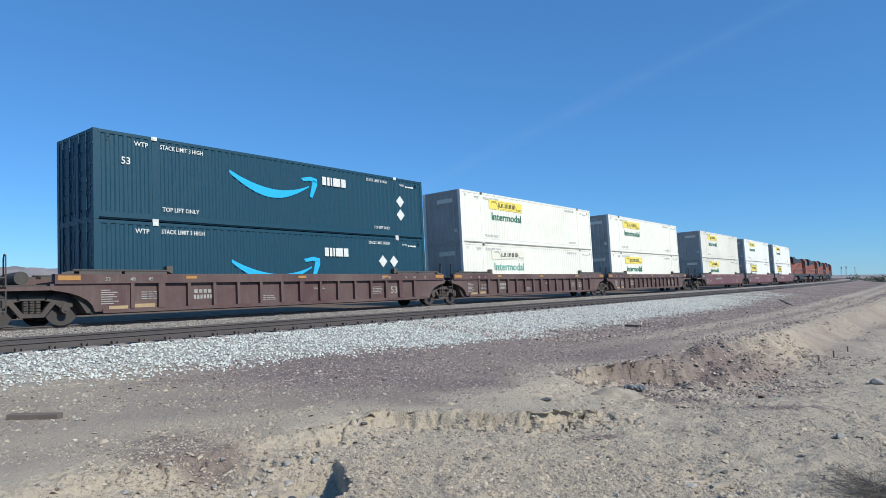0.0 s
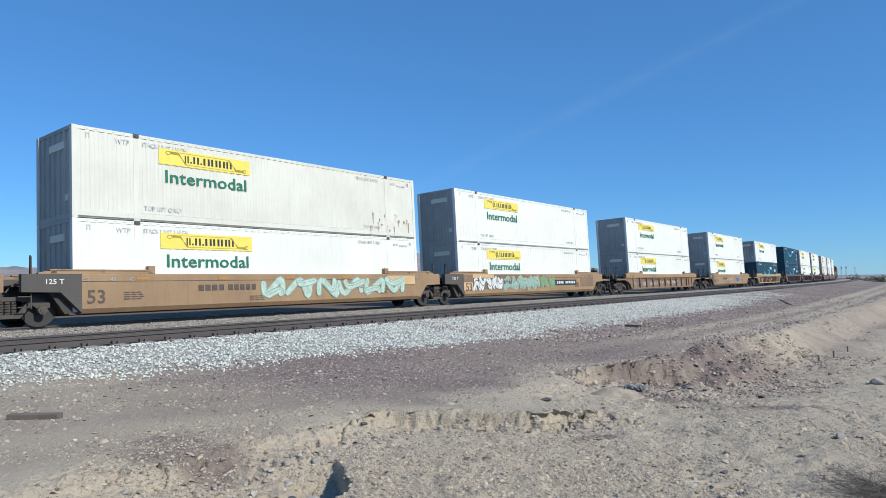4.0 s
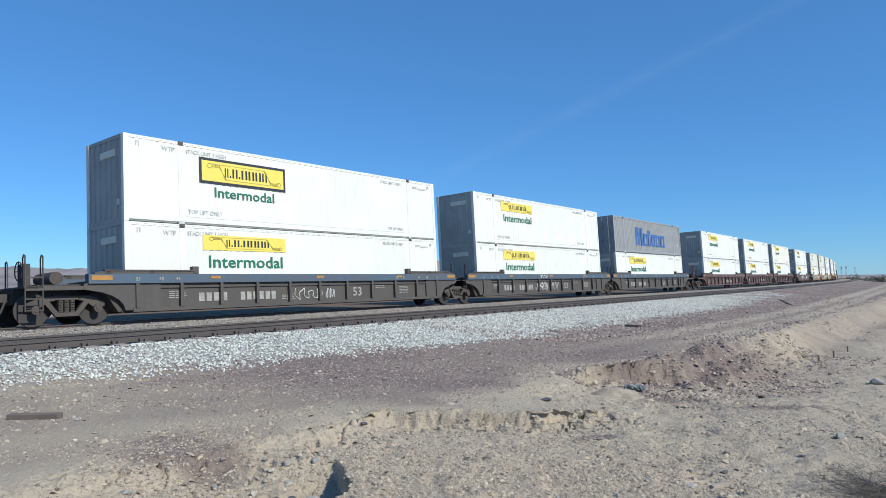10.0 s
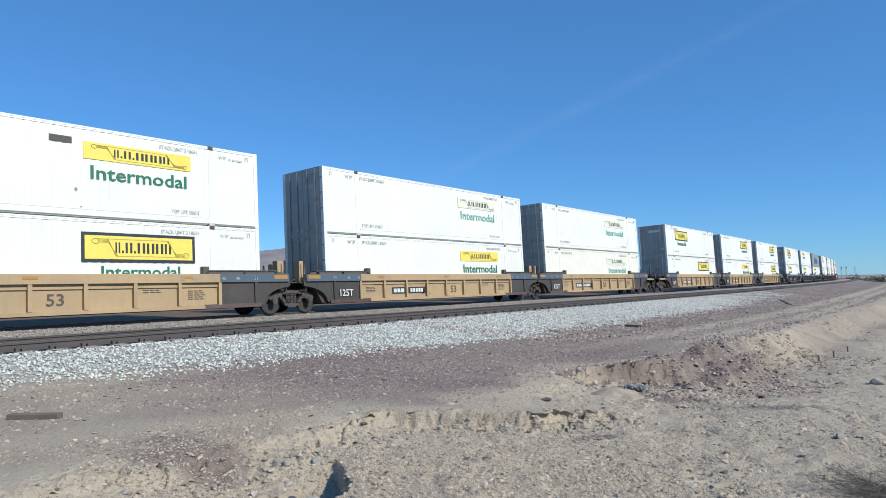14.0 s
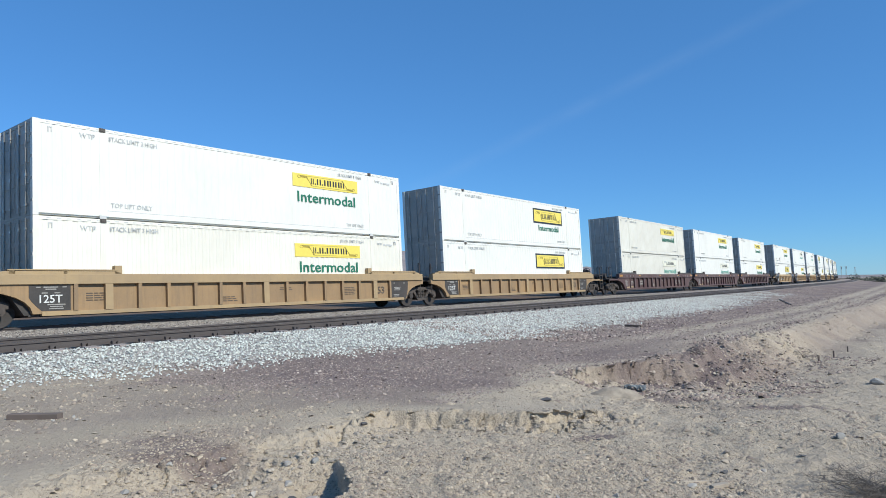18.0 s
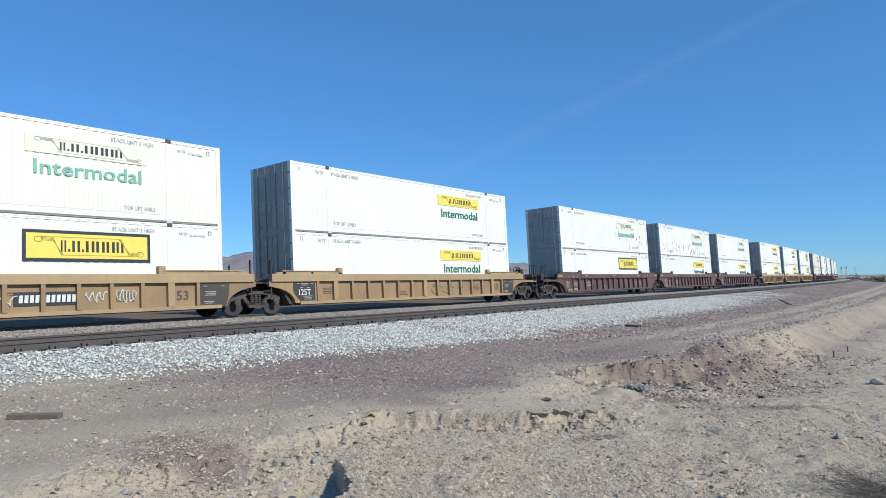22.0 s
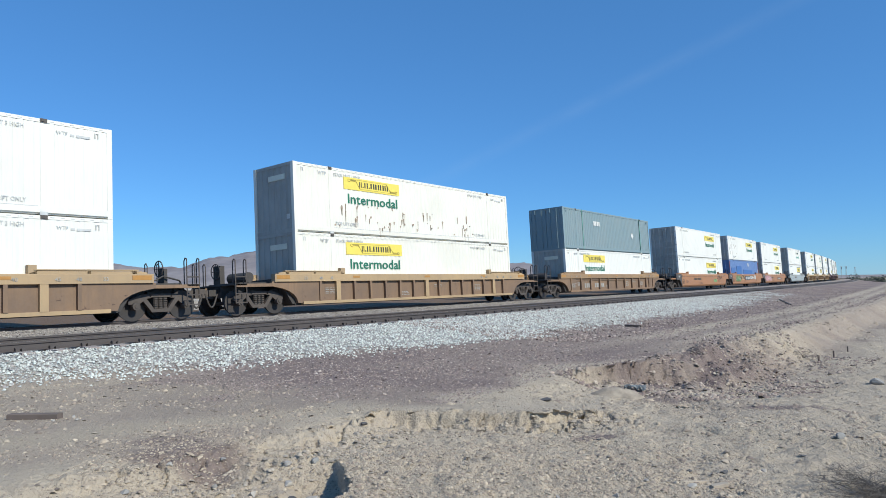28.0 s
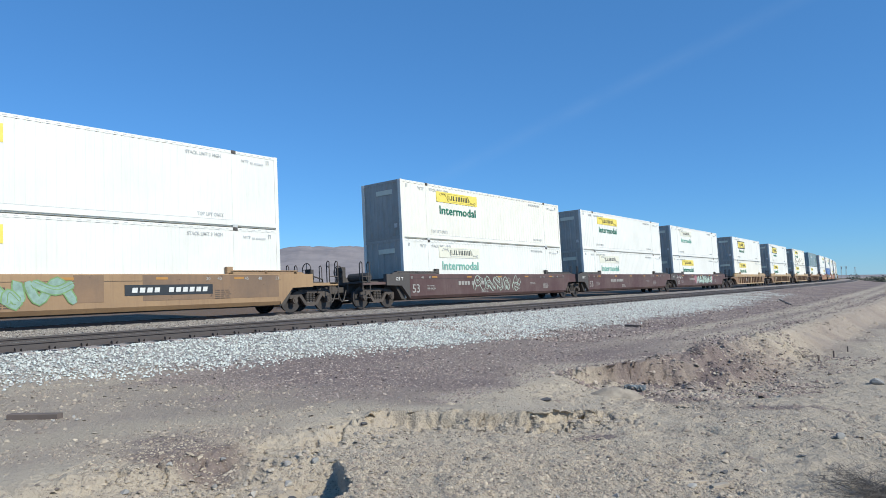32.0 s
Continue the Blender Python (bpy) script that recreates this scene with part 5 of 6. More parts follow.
def ground():
    ang = np.concatenate([np.arange(-180, -42, 4.0), np.arange(-42, 42, 0.14), np.arange(42, 180, 4.0)])
    rad = np.concatenate([np.linspace(0.5, 3.5, 6)[:-1], 1.0 / np.linspace(1 / 3.5, 1 / 6.2, 130)[:-1], 1.0 / np.linspace(1 / 6.2, 1 / 13.5, 330)[:-1], 1.0 / np.linspace(1 / 13.5, 1 / 60.0, 220), np.geomspace(62, 4700, 110)])
    a, r = np.meshgrid(np.radians(ang), rad)
    x, y = r * np.sin(a), r * np.cos(a)
    z = height(x, y)
    # the crust along the ledges juts out over the washed-out face below it
    s, q = along(x, y)
    rough = 0.17 * waves(x, y, 0.9, 5, 5) + 0.08 * waves(x, y, 0.22, 19, 4)
    push = np.zeros_like(x)
    for lip, a, b in ((lower_lip(s) + rough, 5.0, 8.3), (upper_lip(s) + rough, 10.7, 13.2)):
        over = smooth(lip - 0.05, lip + 0.02, q) * (1 - smooth(lip + 0.05, lip + 0.4, q)) * smooth(a, a + 0.6, s) * (1 - smooth(b - 0.5, b, s))
        push += over * 0.17 * smooth(-0.35, 0.45, waves(x, y, 0.33, 91, 3))
    x, y = x - ASIDE.x * push, y - ASIDE.y * push
    z = z + 0.02 * push / 0.17 * waves(x, y, 0.2, 92, 3)
    nr, na = x.shape
    co = np.stack([x, y, z], -1).reshape(-1, 3)
    i = np.arange(nr * na).reshape(nr, na)
    j = np.roll(i, -1, axis=1)
    quads = np.stack([i[:-1], i[1:], j[1:], j[:-1]], -1).reshape(-1, 4)
    cap = len(co)
    co = np.vstack([co, [[0, 0, -0.7]]])
    tris = np.stack([np.full(na, cap), i[0], j[0]], -1)
    me = bpy.data.meshes.new("ground")
    me.vertices.add(len(co))
    me.vertices.foreach_set("co", co.astype(np.float32).ravel())
    loops = np.concatenate([quads.ravel(), tris.ravel()])
    me.loops.add(len(loops))
    me.loops.foreach_set("vertex_index", loops.astype(np.int32))
    starts = np.concatenate([np.arange(len(quads)) * 4, len(quads) * 4 + np.arange(len(tris)) * 3])
    me.polygons.add(len(starts))
    me.polygons.foreach_set("loop_start", starts.astype(np.int32))
    me.update(calc_edges=True)
    # what the ground is made of, as soft shares: grey-violet gravel, white ballast, wheel-packed dust
    xx, yy = co[:, 0], co[:, 1]
    s, q = along(xx, yy)
    lip = ledge_line(s)
    n1, n2 = waves(xx, yy, 2.5, 21), waves(xx, yy, 0.8, 22)
    stone = smooth(toe(s) - 0.3, toe(s) + 0.7, q + 0.3 * n1 + 0.2 * n2) * (1 - smooth(14.4, 14.6, q)) * (1 - smooth(38, 58, s + 4 * n1))
    gravel = smooth(lip + 0.1, lip + 0.9, q + 0.45 * n1) * (1 - smooth(14.4, 14.6, q)) * (0.85 + 0.2 * n1)
    gravel *= 0.35 + 0.65 * smooth(4.5, 9, s + 1.2 * n1)
    bank = smooth(lip - 1.6, lip - 0.9, q + 0.5 * n1) * (1 - smooth(lip, lip + 0.6, q)) * smooth(9.5, 12.5, s + n1) * (1 - smooth(15, 21, s + 2 * n2)) * (0.8 + 0.4 * n2)
    rubble = np.exp(-((q - (3.1 - 0.05 * (s - 8)) + 0.3 * n1) / 0.7) ** 2) * smooth(8.5, 11, s) * (1 - smooth(16, 22, s)) * smooth(-0.2, 0.6, n1 + n2)
    gravel = np.maximum(np.maximum(gravel, bank), rubble * 0.4)
    for gx, gy, gw, gh in ((1.72, 7.8, 0.28, 0.16), (3.5, 10.6, 0.6, 0.5), (-2.6, 6.6, 0.7, 0.5), (-2.9, 7.1, 0.5, 0.3), (5.6, 11.3, 0.7, 0.3), (4.9, 9.5, 0.8, 0.25)):
        gravel = np.maximum(gravel, 0.8 * smooth(0.3, 0.7, np.exp(-((xx - gx) / gw) ** 2 - ((yy - gy) / gh) ** 2) + 0.25 * n2))
    # pale crust: the shelf above the ledge and the cut face of the bank
    for gx, gy, gw, gh in ((1.7, 9.7, 1.0, 0.75), (2.9, 11.9, 0.55, 0.5), (9.0, 18.6, 1.6, 1.3)):
        gravel = gravel * (1 - 0.92 * smooth(0.25, 0.6, np.exp(-((xx - gx) / gw) ** 2 - ((yy - gy) / gh) ** 2) + 0.15 * n2))
    # the dirt road: a dusty strip with two wheel ruts, and dust blown along the foot of the ballast and the lip
    rut = np.interp(s, (8, 16, 24, 34, 60, 120), (7.35, 7.2, 6.95, 6.6, 7.2, 8.0)) + 0.10 * n1
    road = smooth(rut - 1.9, rut - 1.5, q) * (1 - smooth(rut + 0.3, rut + 0.9, q)) * 0.5 + 0.55 * np.exp(-((q - rut) / 0.32) ** 2) + 0.5 * np.exp(-((q - rut + 1.45) / 0.28) ** 2) - 0.3 * np.exp(-((q - rut + 0.75) / 0.25) ** 2)
    track = np.clip(road, 0, 1) * smooth(12, 22, s + 1.5 * n1) * (0.85 + 0.25 * n2) * (1 - 0.5 * smooth(60, 120, s))
    shelf = np.interp(s, (2.0, 3.8, 5.3, 6.3), (8.3, 7.75, 6.75, 6.4))
    track = np.maximum(track, 0.75 * np.exp(-((q - shelf + 0.15 * n1) / 0.42) ** 2) * (1 - smooth(5.8, 7.0, s)))
    track = np.maximum(track, 0.7 * np.exp(-((q - toe(s) + 1.0 + 0.1 * n1) / 0.28) ** 2) * (1 - smooth(4.8, 6.0, s + n2)))
    track = np.maximum(track, 0.5 * (1 - smooth(2.0, 3.4, q + 0.7 * n1 + 0.3 * n2)) * smooth(10.0, 12.5, s))
    gravel = np.maximum(gravel, (0.42 + 0.2 * n2) * (1 - smooth(4.2, 5.0, q + 0.3 * n1)) * smooth(2.2, 3.0, q + 0.4 * n1) * smooth(20, 25, s))
    # bed reaches past the far track to carry the train's painted shade
    bed = smooth(14.4, 14.6, q) * (1 - smooth(34.2, 34.7, q))
    hill = smooth(650, 1000, np.hypot(xx, yy))
    # shade under and behind the train, put into the ground colour
    train_shade = smooth(20.25, 20.9, q) * (1 - smooth(34.2, 34.7, q))
    for name, val in (("hill", hill), ("train_shade", train_shade), ("gravel", gravel * (1 - np.clip(track, 0, 1))), ("dust", track * (1 - stone)), ("stone", stone * 0.9), ("bed", bed)):
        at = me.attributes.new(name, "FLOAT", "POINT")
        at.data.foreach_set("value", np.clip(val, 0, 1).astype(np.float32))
    me.shade_smooth()
    me.materials.append(ground_material())
    return tagged(new("ground", me), "pale sandy desert ground with grey-violet gravel", "ground", kind="structure")


def ground_material():
    m, nt, bs = node_mat("desert_ground")

    def share(name):
        a = nt.nodes.new("ShaderNodeAttribute")
        a.attribute_name = name
        return a.outputs["Fac"]
    big, mid, fine = (noise_node(nt, sc, 6.0, 0.65, None, False) for sc in (0.35, 2.2, 16.0))
    grit = noise_node(nt, 45.0, 3.0, 0.7, None, False)
    sand = mix_rgb(nt, ramp(nt, big, 0.35, 0.7), (0.535, 0.445, 0.33), (0.44, 0.365, 0.272))
    sand = mix_rgb(nt, ramp(nt, mid, 0.45, 0.75, 0, 0.4), sand, (0.31, 0.25, 0.20))
    sand = mix_rgb(nt, ramp(nt, fine, 0.52, 0.75, 0, 0.5), sand, (0.17, 0.145, 0.13))
    grav = mix_rgb(nt, ramp(nt, fine, 0.35, 0.65), (0.225, 0.166, 0.15), (0.11, 0.08, 0.075))
    grav = mix_rgb(nt, ramp(nt, mid, 0.4, 0.7, 0, 0.5), grav, (0.22, 0.163, 0.152))
    grav = mix_rgb(nt, ramp(nt, grit, 0.55, 0.75, 0, 0.4), grav, (0.42, 0.35, 0.315))
    ball = mix_rgb(nt, ramp(nt, grit, 0.35, 0.6), (0.56, 0.56, 0.51), (0.29, 0.27, 0.25))
    bed = mix_rgb(nt, ramp(nt, grit, 0.4, 0.65), (0.36, 0.31, 0.27), (0.16, 0.135, 0.12))
    # darkens the bed colour where the train's shade lies
    bed = mix_rgb(nt, share("train_shade"), bed, (0.165, 0.105, 0.062))
    col = mix_rgb(nt, share("gravel"), sand, grav)
    col = mix_rgb(nt, share("dust"), col, mix_rgb(nt, ramp(nt, fine, 0.45, 0.75, 0, 0.6), (0.46, 0.38, 0.28), (0.30, 0.245, 0.19)))
    col = mix_rgb(nt, share("stone"), col, ball)
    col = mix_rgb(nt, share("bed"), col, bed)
    # distance haze is put into the hills' greyed colours
    rock = noise_node(nt, 0.012, 8.0, 0.7, None, False)
    col = mix_rgb(nt, share("hill"), col, mix_rgb(nt, ramp(nt, rock, 0.4, 0.65), (0.30, 0.26, 0.245), (0.19, 0.165, 0.165)))
    nt.links.new(col, bs.inputs["Base Color"])
    bs.inputs["Roughness"].default_value = 0.95
    nt.links.new(bump(nt, mix_rgb(nt, 0.45, fine, grit), 1.0, 0.07), bs.inputs["Normal"])
    return m


ground()


# ---- the two tracks ----
def rail_mesh(off, z, a, b, step=3.0):
    prof = [(-0.07, -0.17), (0.07, -0.17), (0.07, -0.155), (0.012, -0.135), (0.010, -0.05), (0.036, -0.038), (0.036, -0.006), (0.028, 0.0), (-0.028, 0.0), (-0.036, -0.006), (-0.036, -0.038), (-0.010, -0.05), (-0.012, -0.135), (-0.07, -0.155)]
    s, n = Shape(), len(prof)
    st = np.arange(a, b + step, step)
    vs = []
    for k in st:
        p, d, nn = line_point(float(k), off)
        vs += [(p.x + nn.x * w, p.y + nn.y * w, z + h) for w, h in prof]
    fs = [(i * n + j, i * n + (j + 1) % n, (i + 1) * n + (j + 1) % n, (i + 1) * n + j) for i in range(len(st) - 1) for j in range(n)]
    return s.add(vs, fs)


def track(name, near_off, z0, z1, label, a, b, ties):
    t = thing(name, label, "railway track", kind="structure")
    for off, z in ((near_off, z0), (near_off + 1.507, z1)):
        part("rail", rail_mesh(off, z, -60, 700), M["rail"], t, "rust-brown steel rail")
        s = Shape()
        st = np.arange(-60, 700, 4.0)
        vs = []
        for k in st:
            p, d, nn = line_point(float(k), off)
            vs += [(p.x + nn.x * w, p.y + nn.y * w, z + 0.004) for w in (-0.022, 0.022)]
        s.add(vs, [(2 * i, 2 * i + 1, 2 * i + 3, 2 * i + 2) for i in range(len(st) - 1)])
        part("running_surface", s, M["railtop"], t, "polished strip on the rail head")
    tie = Shape().beam([(-1.30, -0.36), (1.30, -0.36), (1.30, -0.175), (-1.30, -0.175)], -0.12, 0.12).mesh("tie", M["tie"])
    clip = Shape()
    for y in (-0.7535, 0.7535):
        for e in (-1, 1):
            clip.box(-0.09, -0.02, y + e * 0.06, y + e * 0.15, -0.175, -0.115).box(0.02, 0.09, y + e * 0.06, y + e * 0.15, -0.175, -0.115).box(-0.09, 0.09, y + e * 0.07, y + e * 0.12, -0.13, -0.10)
    clip = clip.mesh("rail_clips", M["rail"])
    if name == "far_track":
        rest = Shape()
        for i in range(ties):
            m = beside(a + 0.63 * i, near_off + 0.7535, (z0 + z1) / 2) @ pose(0, 0, 0, math.degrees(math.atan2(z1 - z0, 1.507)))
            rest.add([m @ v.co for v in tie.vertices], [tuple(p.vertices) for p in tie.polygons])
        tagged(part("ties", rest, M["tie"], t), kind="stuff")
        return t
    for i in range(ties):
        s = a + 0.63 * i
        m = beside(s, near_off + 0.7535, (z0 + z1) / 2)
        m = m @ pose(0, 0, 0, math.degrees(math.atan2(z1 - z0, 1.507)), 0, random.uniform(-0.6, 0.6))
        for nm, me in (("tie", tie), ("rail_clips", clip))[:2 if i < 125 else 1]:
            ob = part(nm, me, None, t)
            ob.matrix_basis = m
    return t


NEAR = -6.30
track("near_track", NEAR, 0.0, 0.0, "empty near railway track on concrete ties", 1.0, 110.0, 152)
track("far_track", HALF - 0.7535, -0.03, -0.085, "far railway track under the train", 1.0, 90.0, 140)


# ---- stones as stuff ----
def pebble_field(name, label, places, sizes, material, flat=0.65, seed=1):
    """Many small stones in one mesh; every stone a dented, tilted octahedron with a few facets."""
    rng = np.random.RandomState(seed)
    n = len(places)
    base = np.array([(1, 0, 0), (0.3, 0.95, 0), (-0.8, 0.6, 0), (-0.8, -0.6, 0), (0.3, -0.95, 0), (0.35, 0.1, 0.9), (-0.35, -0.1, 0.8)])
    faces = np.array([(0, 1, 5), (1, 2, 6), (1, 6, 5), (2, 3, 6), (3, 4, 6), (4, 5, 6), (4, 0, 5)])
    v = base[None] * rng.uniform(0.6, 1.25, (n, 7, 1)) * np.array([1, 1, flat])
    v = v * rng.uniform(0.75, 1.25, (n, 1, 3))
    a, b = rng.uniform(0, 6.28, n), rng.normal(0, 0.35, n)
    ca, sa, cb, sb = np.cos(a)[:, None], np.sin(a)[:, None], np.cos(b)[:, None], np.sin(b)[:, None]
    x, y, z = v[..., 0], v[..., 1], v[..., 2]
    y, z = y * cb - z * sb, y * sb + z * cb
    x, y = x * ca - y * sa, x * sa + y * ca
    v = np.stack([x, y, z], -1) * sizes[:, None, None] + places[:, None, :]
    f = faces[None] + (np.arange(n) * 7)[:, None, None]
    me = bpy.data.meshes.new(name)
    me.vertices.add(n * 7)
    me.vertices.foreach_set("co", v.astype(np.float32).ravel())
    me.loops.add(n * 21)
    me.loops.foreach_set("vertex_index", f.astype(np.int32).ravel())
    me.polygons.add(n * 7)
    me.polygons.foreach_set("loop_start", (np.arange(n * 7) * 3).astype(np.int32))
    me.update(calc_edges=True)
    me.materials.append(material)
    return tagged(new(name, me), label, "stones", kind="stuff")


def stone_material(name, colours):
    m, nt, bs = node_mat(name)
    g = nt.nodes.new("ShaderNodeNewGeometry")
    r = nt.nodes.new("ShaderNodeValToRGB")
    colours = [(a, b, c * 0.94) for a, b, c in colours] if "white" not in name else colours
    r.color_ramp.elements[0].color, r.color_ramp.elements[1].color = (*colours[0], 1), (*colours[-1], 1)
    for i, c in enumerate(colours[1:-1]):
        r.color_ramp.elements.new((i + 1) / (len(colours) - 1)).color = (*c, 1)
    nt.links.new(g.outputs["Random Per Island"], r.inputs[0])
    f = noise_node(nt, 30.0, 3.0, 0.6, None, False)
    nt.links.new(mix_rgb(nt, ramp(nt, f, 0.4, 0.7, 0, 0.5), r.outputs[0], tuple(c * 0.6 for c in colours[0])), bs.inputs["Base Color"])
    bs.inputs["Roughness"].default_value = 0.9
    return m


def plan(s, q):
    x = s * AHEAD.x + q * ASIDE.x
    y = s * AHEAD.y + q * ASIDE.y
    return x, y


def strew(n, s_range, q_range, seed, power=1.0):
    """Random plan places along the line; more of them where s is small."""
    rng = np.random.RandomState(seed)
    s = s_range[0] + (s_range[1] - s_range[0]) * rng.uniform(0, 1, n) ** power
    q = rng.uniform(*q_range, n)
    p = [line_point(float(a), float(b) - DIST)[0] for a, b in zip(s, q)]
    x, y = np.array([k.x for k in p]), np.array([k.y for k in p])
    return s, q, x, y, rng


BALLAST = stone_material("white_ballast", [(0.68, 0.70, 0.63), (0.56, 0.57, 0.52), (0.78, 0.81, 0.725), (0.40, 0.37, 0.34), (0.64, 0.66, 0.59), (0.32, 0.27, 0.255), (0.74, 0.765, 0.68)])
TANSTONE = stone_material("tan_ballast", [(0.36, 0.315, 0.275), (0.25, 0.21, 0.185), (0.44, 0.395, 0.35), (0.18, 0.15, 0.135)])
GRAVEL = stone_material("grey_violet_gravel", [(0.38, 0.295, 0.27), (0.22, 0.165, 0.155), (0.54, 0.455, 0.41), (0.125, 0.095, 0.09), (0.32, 0.245, 0.225), (0.44, 0.36, 0.32)])
CLOD = stone_material("crumbled_sand_clods", [(0.46, 0.39, 0.32), (0.36, 0.30, 0.25), (0.50, 0.43, 0.36), (0.28, 0.235, 0.20)])
RUBBLE = stone_material("grey_tan_rubble", [(0.47, 0.385, 0.30), (0.30, 0.235, 0.195), (0.61, 0.51, 0.405), (0.14, 0.11, 0.098), (0.42, 0.345, 0.28), (0.54, 0.445, 0.345), (0.21, 0.165, 0.145)])
s, q, x, y, rng = strew(68000, (1.5, 66), (9.4, 14.75), 31, 1.5)
t = toe(s)
gap = waves(x, y, 1.4, 51, 4)
keep = (q > t - 1.5 * rng.uniform(0, 1, len(q)) ** 2.5) & (rng.uniform(0, 1, len(q)) < np.clip(1.25 * smooth(t - 0.6, t + 1.6, q) + 0.35 + 0.7 * gap - 1.35 * smooth(34, 58, s), 0.04, 1))
s, q, x, y = s[keep], q[keep], x[keep], y[keep]
pebble_field("white_ballast_stones", "loose white crushed ballast stones on the track shoulder", np.stack([x, y, height(x, y) + 0.012], -1), np.random.RandomState(1).uniform(0.014, 0.037, len(x)), BALLAST, 1.1, 32)
s, q, x, y, rng = strew(21000, (1.5, 50), (16.75, 20.6), 33, 1.5)
pebble_field("tan_ballast_stones", "tan crushed ballast between the two tracks", np.stack([x, y, height(x, y) + 0.01], -1), np.random.RandomState(2).uniform(0.014, 0.036, len(x)), TANSTONE, 0.75, 34)


def scatter(n, seed, near=4.3, far=24.0):
    """Plan places round the camera, thinning with the square of the distance."""
    rng = np.random.RandomState(seed)
    r = 1 / rng.uniform(1 / far, 1 / near, n)
    a = np.radians(rng.uniform(-38, 38, n))
    x, y = r * np.sin(a), r * np.cos(a)
    s, q = along(x, y)
    return s, q, x, y, r, rng


s, q, x, y, r, rng = scatter(230000, 35, 4.3, 60.0)
patch = waves(x, y, 1.7, 41, 4) + 0.6 * waves(x, y, 0.45, 42, 3)
above = (q > ledge_line(s)) & (s + 2.5 * waves(x, y, 2.5, 21) > 6.5)
keep = (rng.uniform(0, 1, len(s)) < np.clip(np.where(above, 0.8, 0.34) + 0.55 * patch - 0.6 * (1 - smooth(2.2, 3.8, q)) * smooth(9.0, 12.0, s), 0.04, 1)) & (q < toe(s) + 0.6)
s, q, x, y, r, patch, above = (k[keep] for k in (s, q, x, y, r, patch, above))
size = (0.0028 + 0.0010 * r) * rng.uniform(0.5, 1.3, len(x)) * (1 + np.where(above, 0.9 + 0.5 * smooth(8, 11, r), 2.4) * rng.uniform(0, 1, len(x)) ** 12)
spot = np.stack([x, y, height(x, y)], -1)
pebble_field("gravel_stones", "grey-violet gravel strewn over the bench", spot[above], size[above], GRAVEL, 0.7, 36)
ls = np.random.RandomState(61)
k = 1900
cs = ls.uniform(3.2, 8.2, k)
cq = lower_lip(cs) - 0.30 - 0.25 * (1 - smooth(5.6, 6.8, cs)) + ls.normal(0, 0.17, k)
cs, cq = np.append(cs, ls.uniform(10.9, 13.0, 200)), np.append(cq, np.zeros(200))
cq[k:] = upper_lip(cs[k:]) - 0.2 + ls.normal(0, 0.14, 200)
cx, cy = plan(cs, cq)
pebble_field("crumbled_clods", "crumbled tan clods below the ledge", np.stack([cx, cy, height(cx, cy) + 0.005], -1), 0.006 + 0.030 * ls.uniform(0, 1, k + 200) ** 4, CLOD, 0.7, 62)
pebble_field("rubble_stones", "grey and tan rubble strewn over the eroded sand", spot[~above], size[~above], RUBBLE, 0.7, 37)


# brown and tan stones of the bank and the wash below it
BANK = stone_material("red_brown_bank_stones", [(0.31, 0.235, 0.21), (0.20, 0.15, 0.14), (0.46, 0.385, 0.32), (0.14, 0.11, 0.105), (0.38, 0.30, 0.26), (0.52, 0.44, 0.37), (0.24, 0.18, 0.165)])
bk = np.random.RandomState(63)
bs = 10.5 + 11.5 * bk.uniform(0, 1, 14000) ** 1.3
bq = upper_lip(bs) + 0.15 - 2.9 * bk.uniform(0, 1, 14000) ** 1.1
bx, by = plan(bs, bq)
keep = bk.uniform(0, 1, 14000) < np.clip(0.5 + 0.8 * waves(bx, by, 1.1, 64, 3), 0.05, 1)
bx, by = bx[keep], by[keep]
fs, fq, fx, fy, rng = strew(16000, (16, 95), (4.6, 14.3), 66, 1.6)
rut = np.interp(fs, (8, 16, 24, 34, 60, 120), (7.35, 7.2, 6.95, 6.6, 7.2, 8.0))
keep = rng.uniform(0, 1, len(fs)) < np.clip(0.75 + 0.5 * waves(fx, fy, 2.0, 67, 3) - 0.85 * smooth(rut - 2.0, rut - 1.5, fq) * (1 - smooth(rut + 0.3, rut + 0.8, fq)), 0.03, 1)
fx, fy = fx[keep], fy[keep]
pebble_field("road_gravel_stones", "dark red-brown gravel beside the dirt road", np.stack([fx, fy, height(fx, fy) + 0.01], -1), rng.uniform(0.02, 0.055, len(fx)), GRAVEL, 0.8, 68)
pebble_field("bank_stones", "red-brown and tan stones on the eroded bank", np.stack([bx, by, height(bx, by) + 0.006], -1), 0.010 + 0.050 * bk.uniform(0, 1, len(bx)) ** 5, BANK, 0.75, 65)


# ---- loose things on the ground ----
def floor_at(x, y):
    return float(height(np.array([float(x)]), np.array([float(y)]))[0])


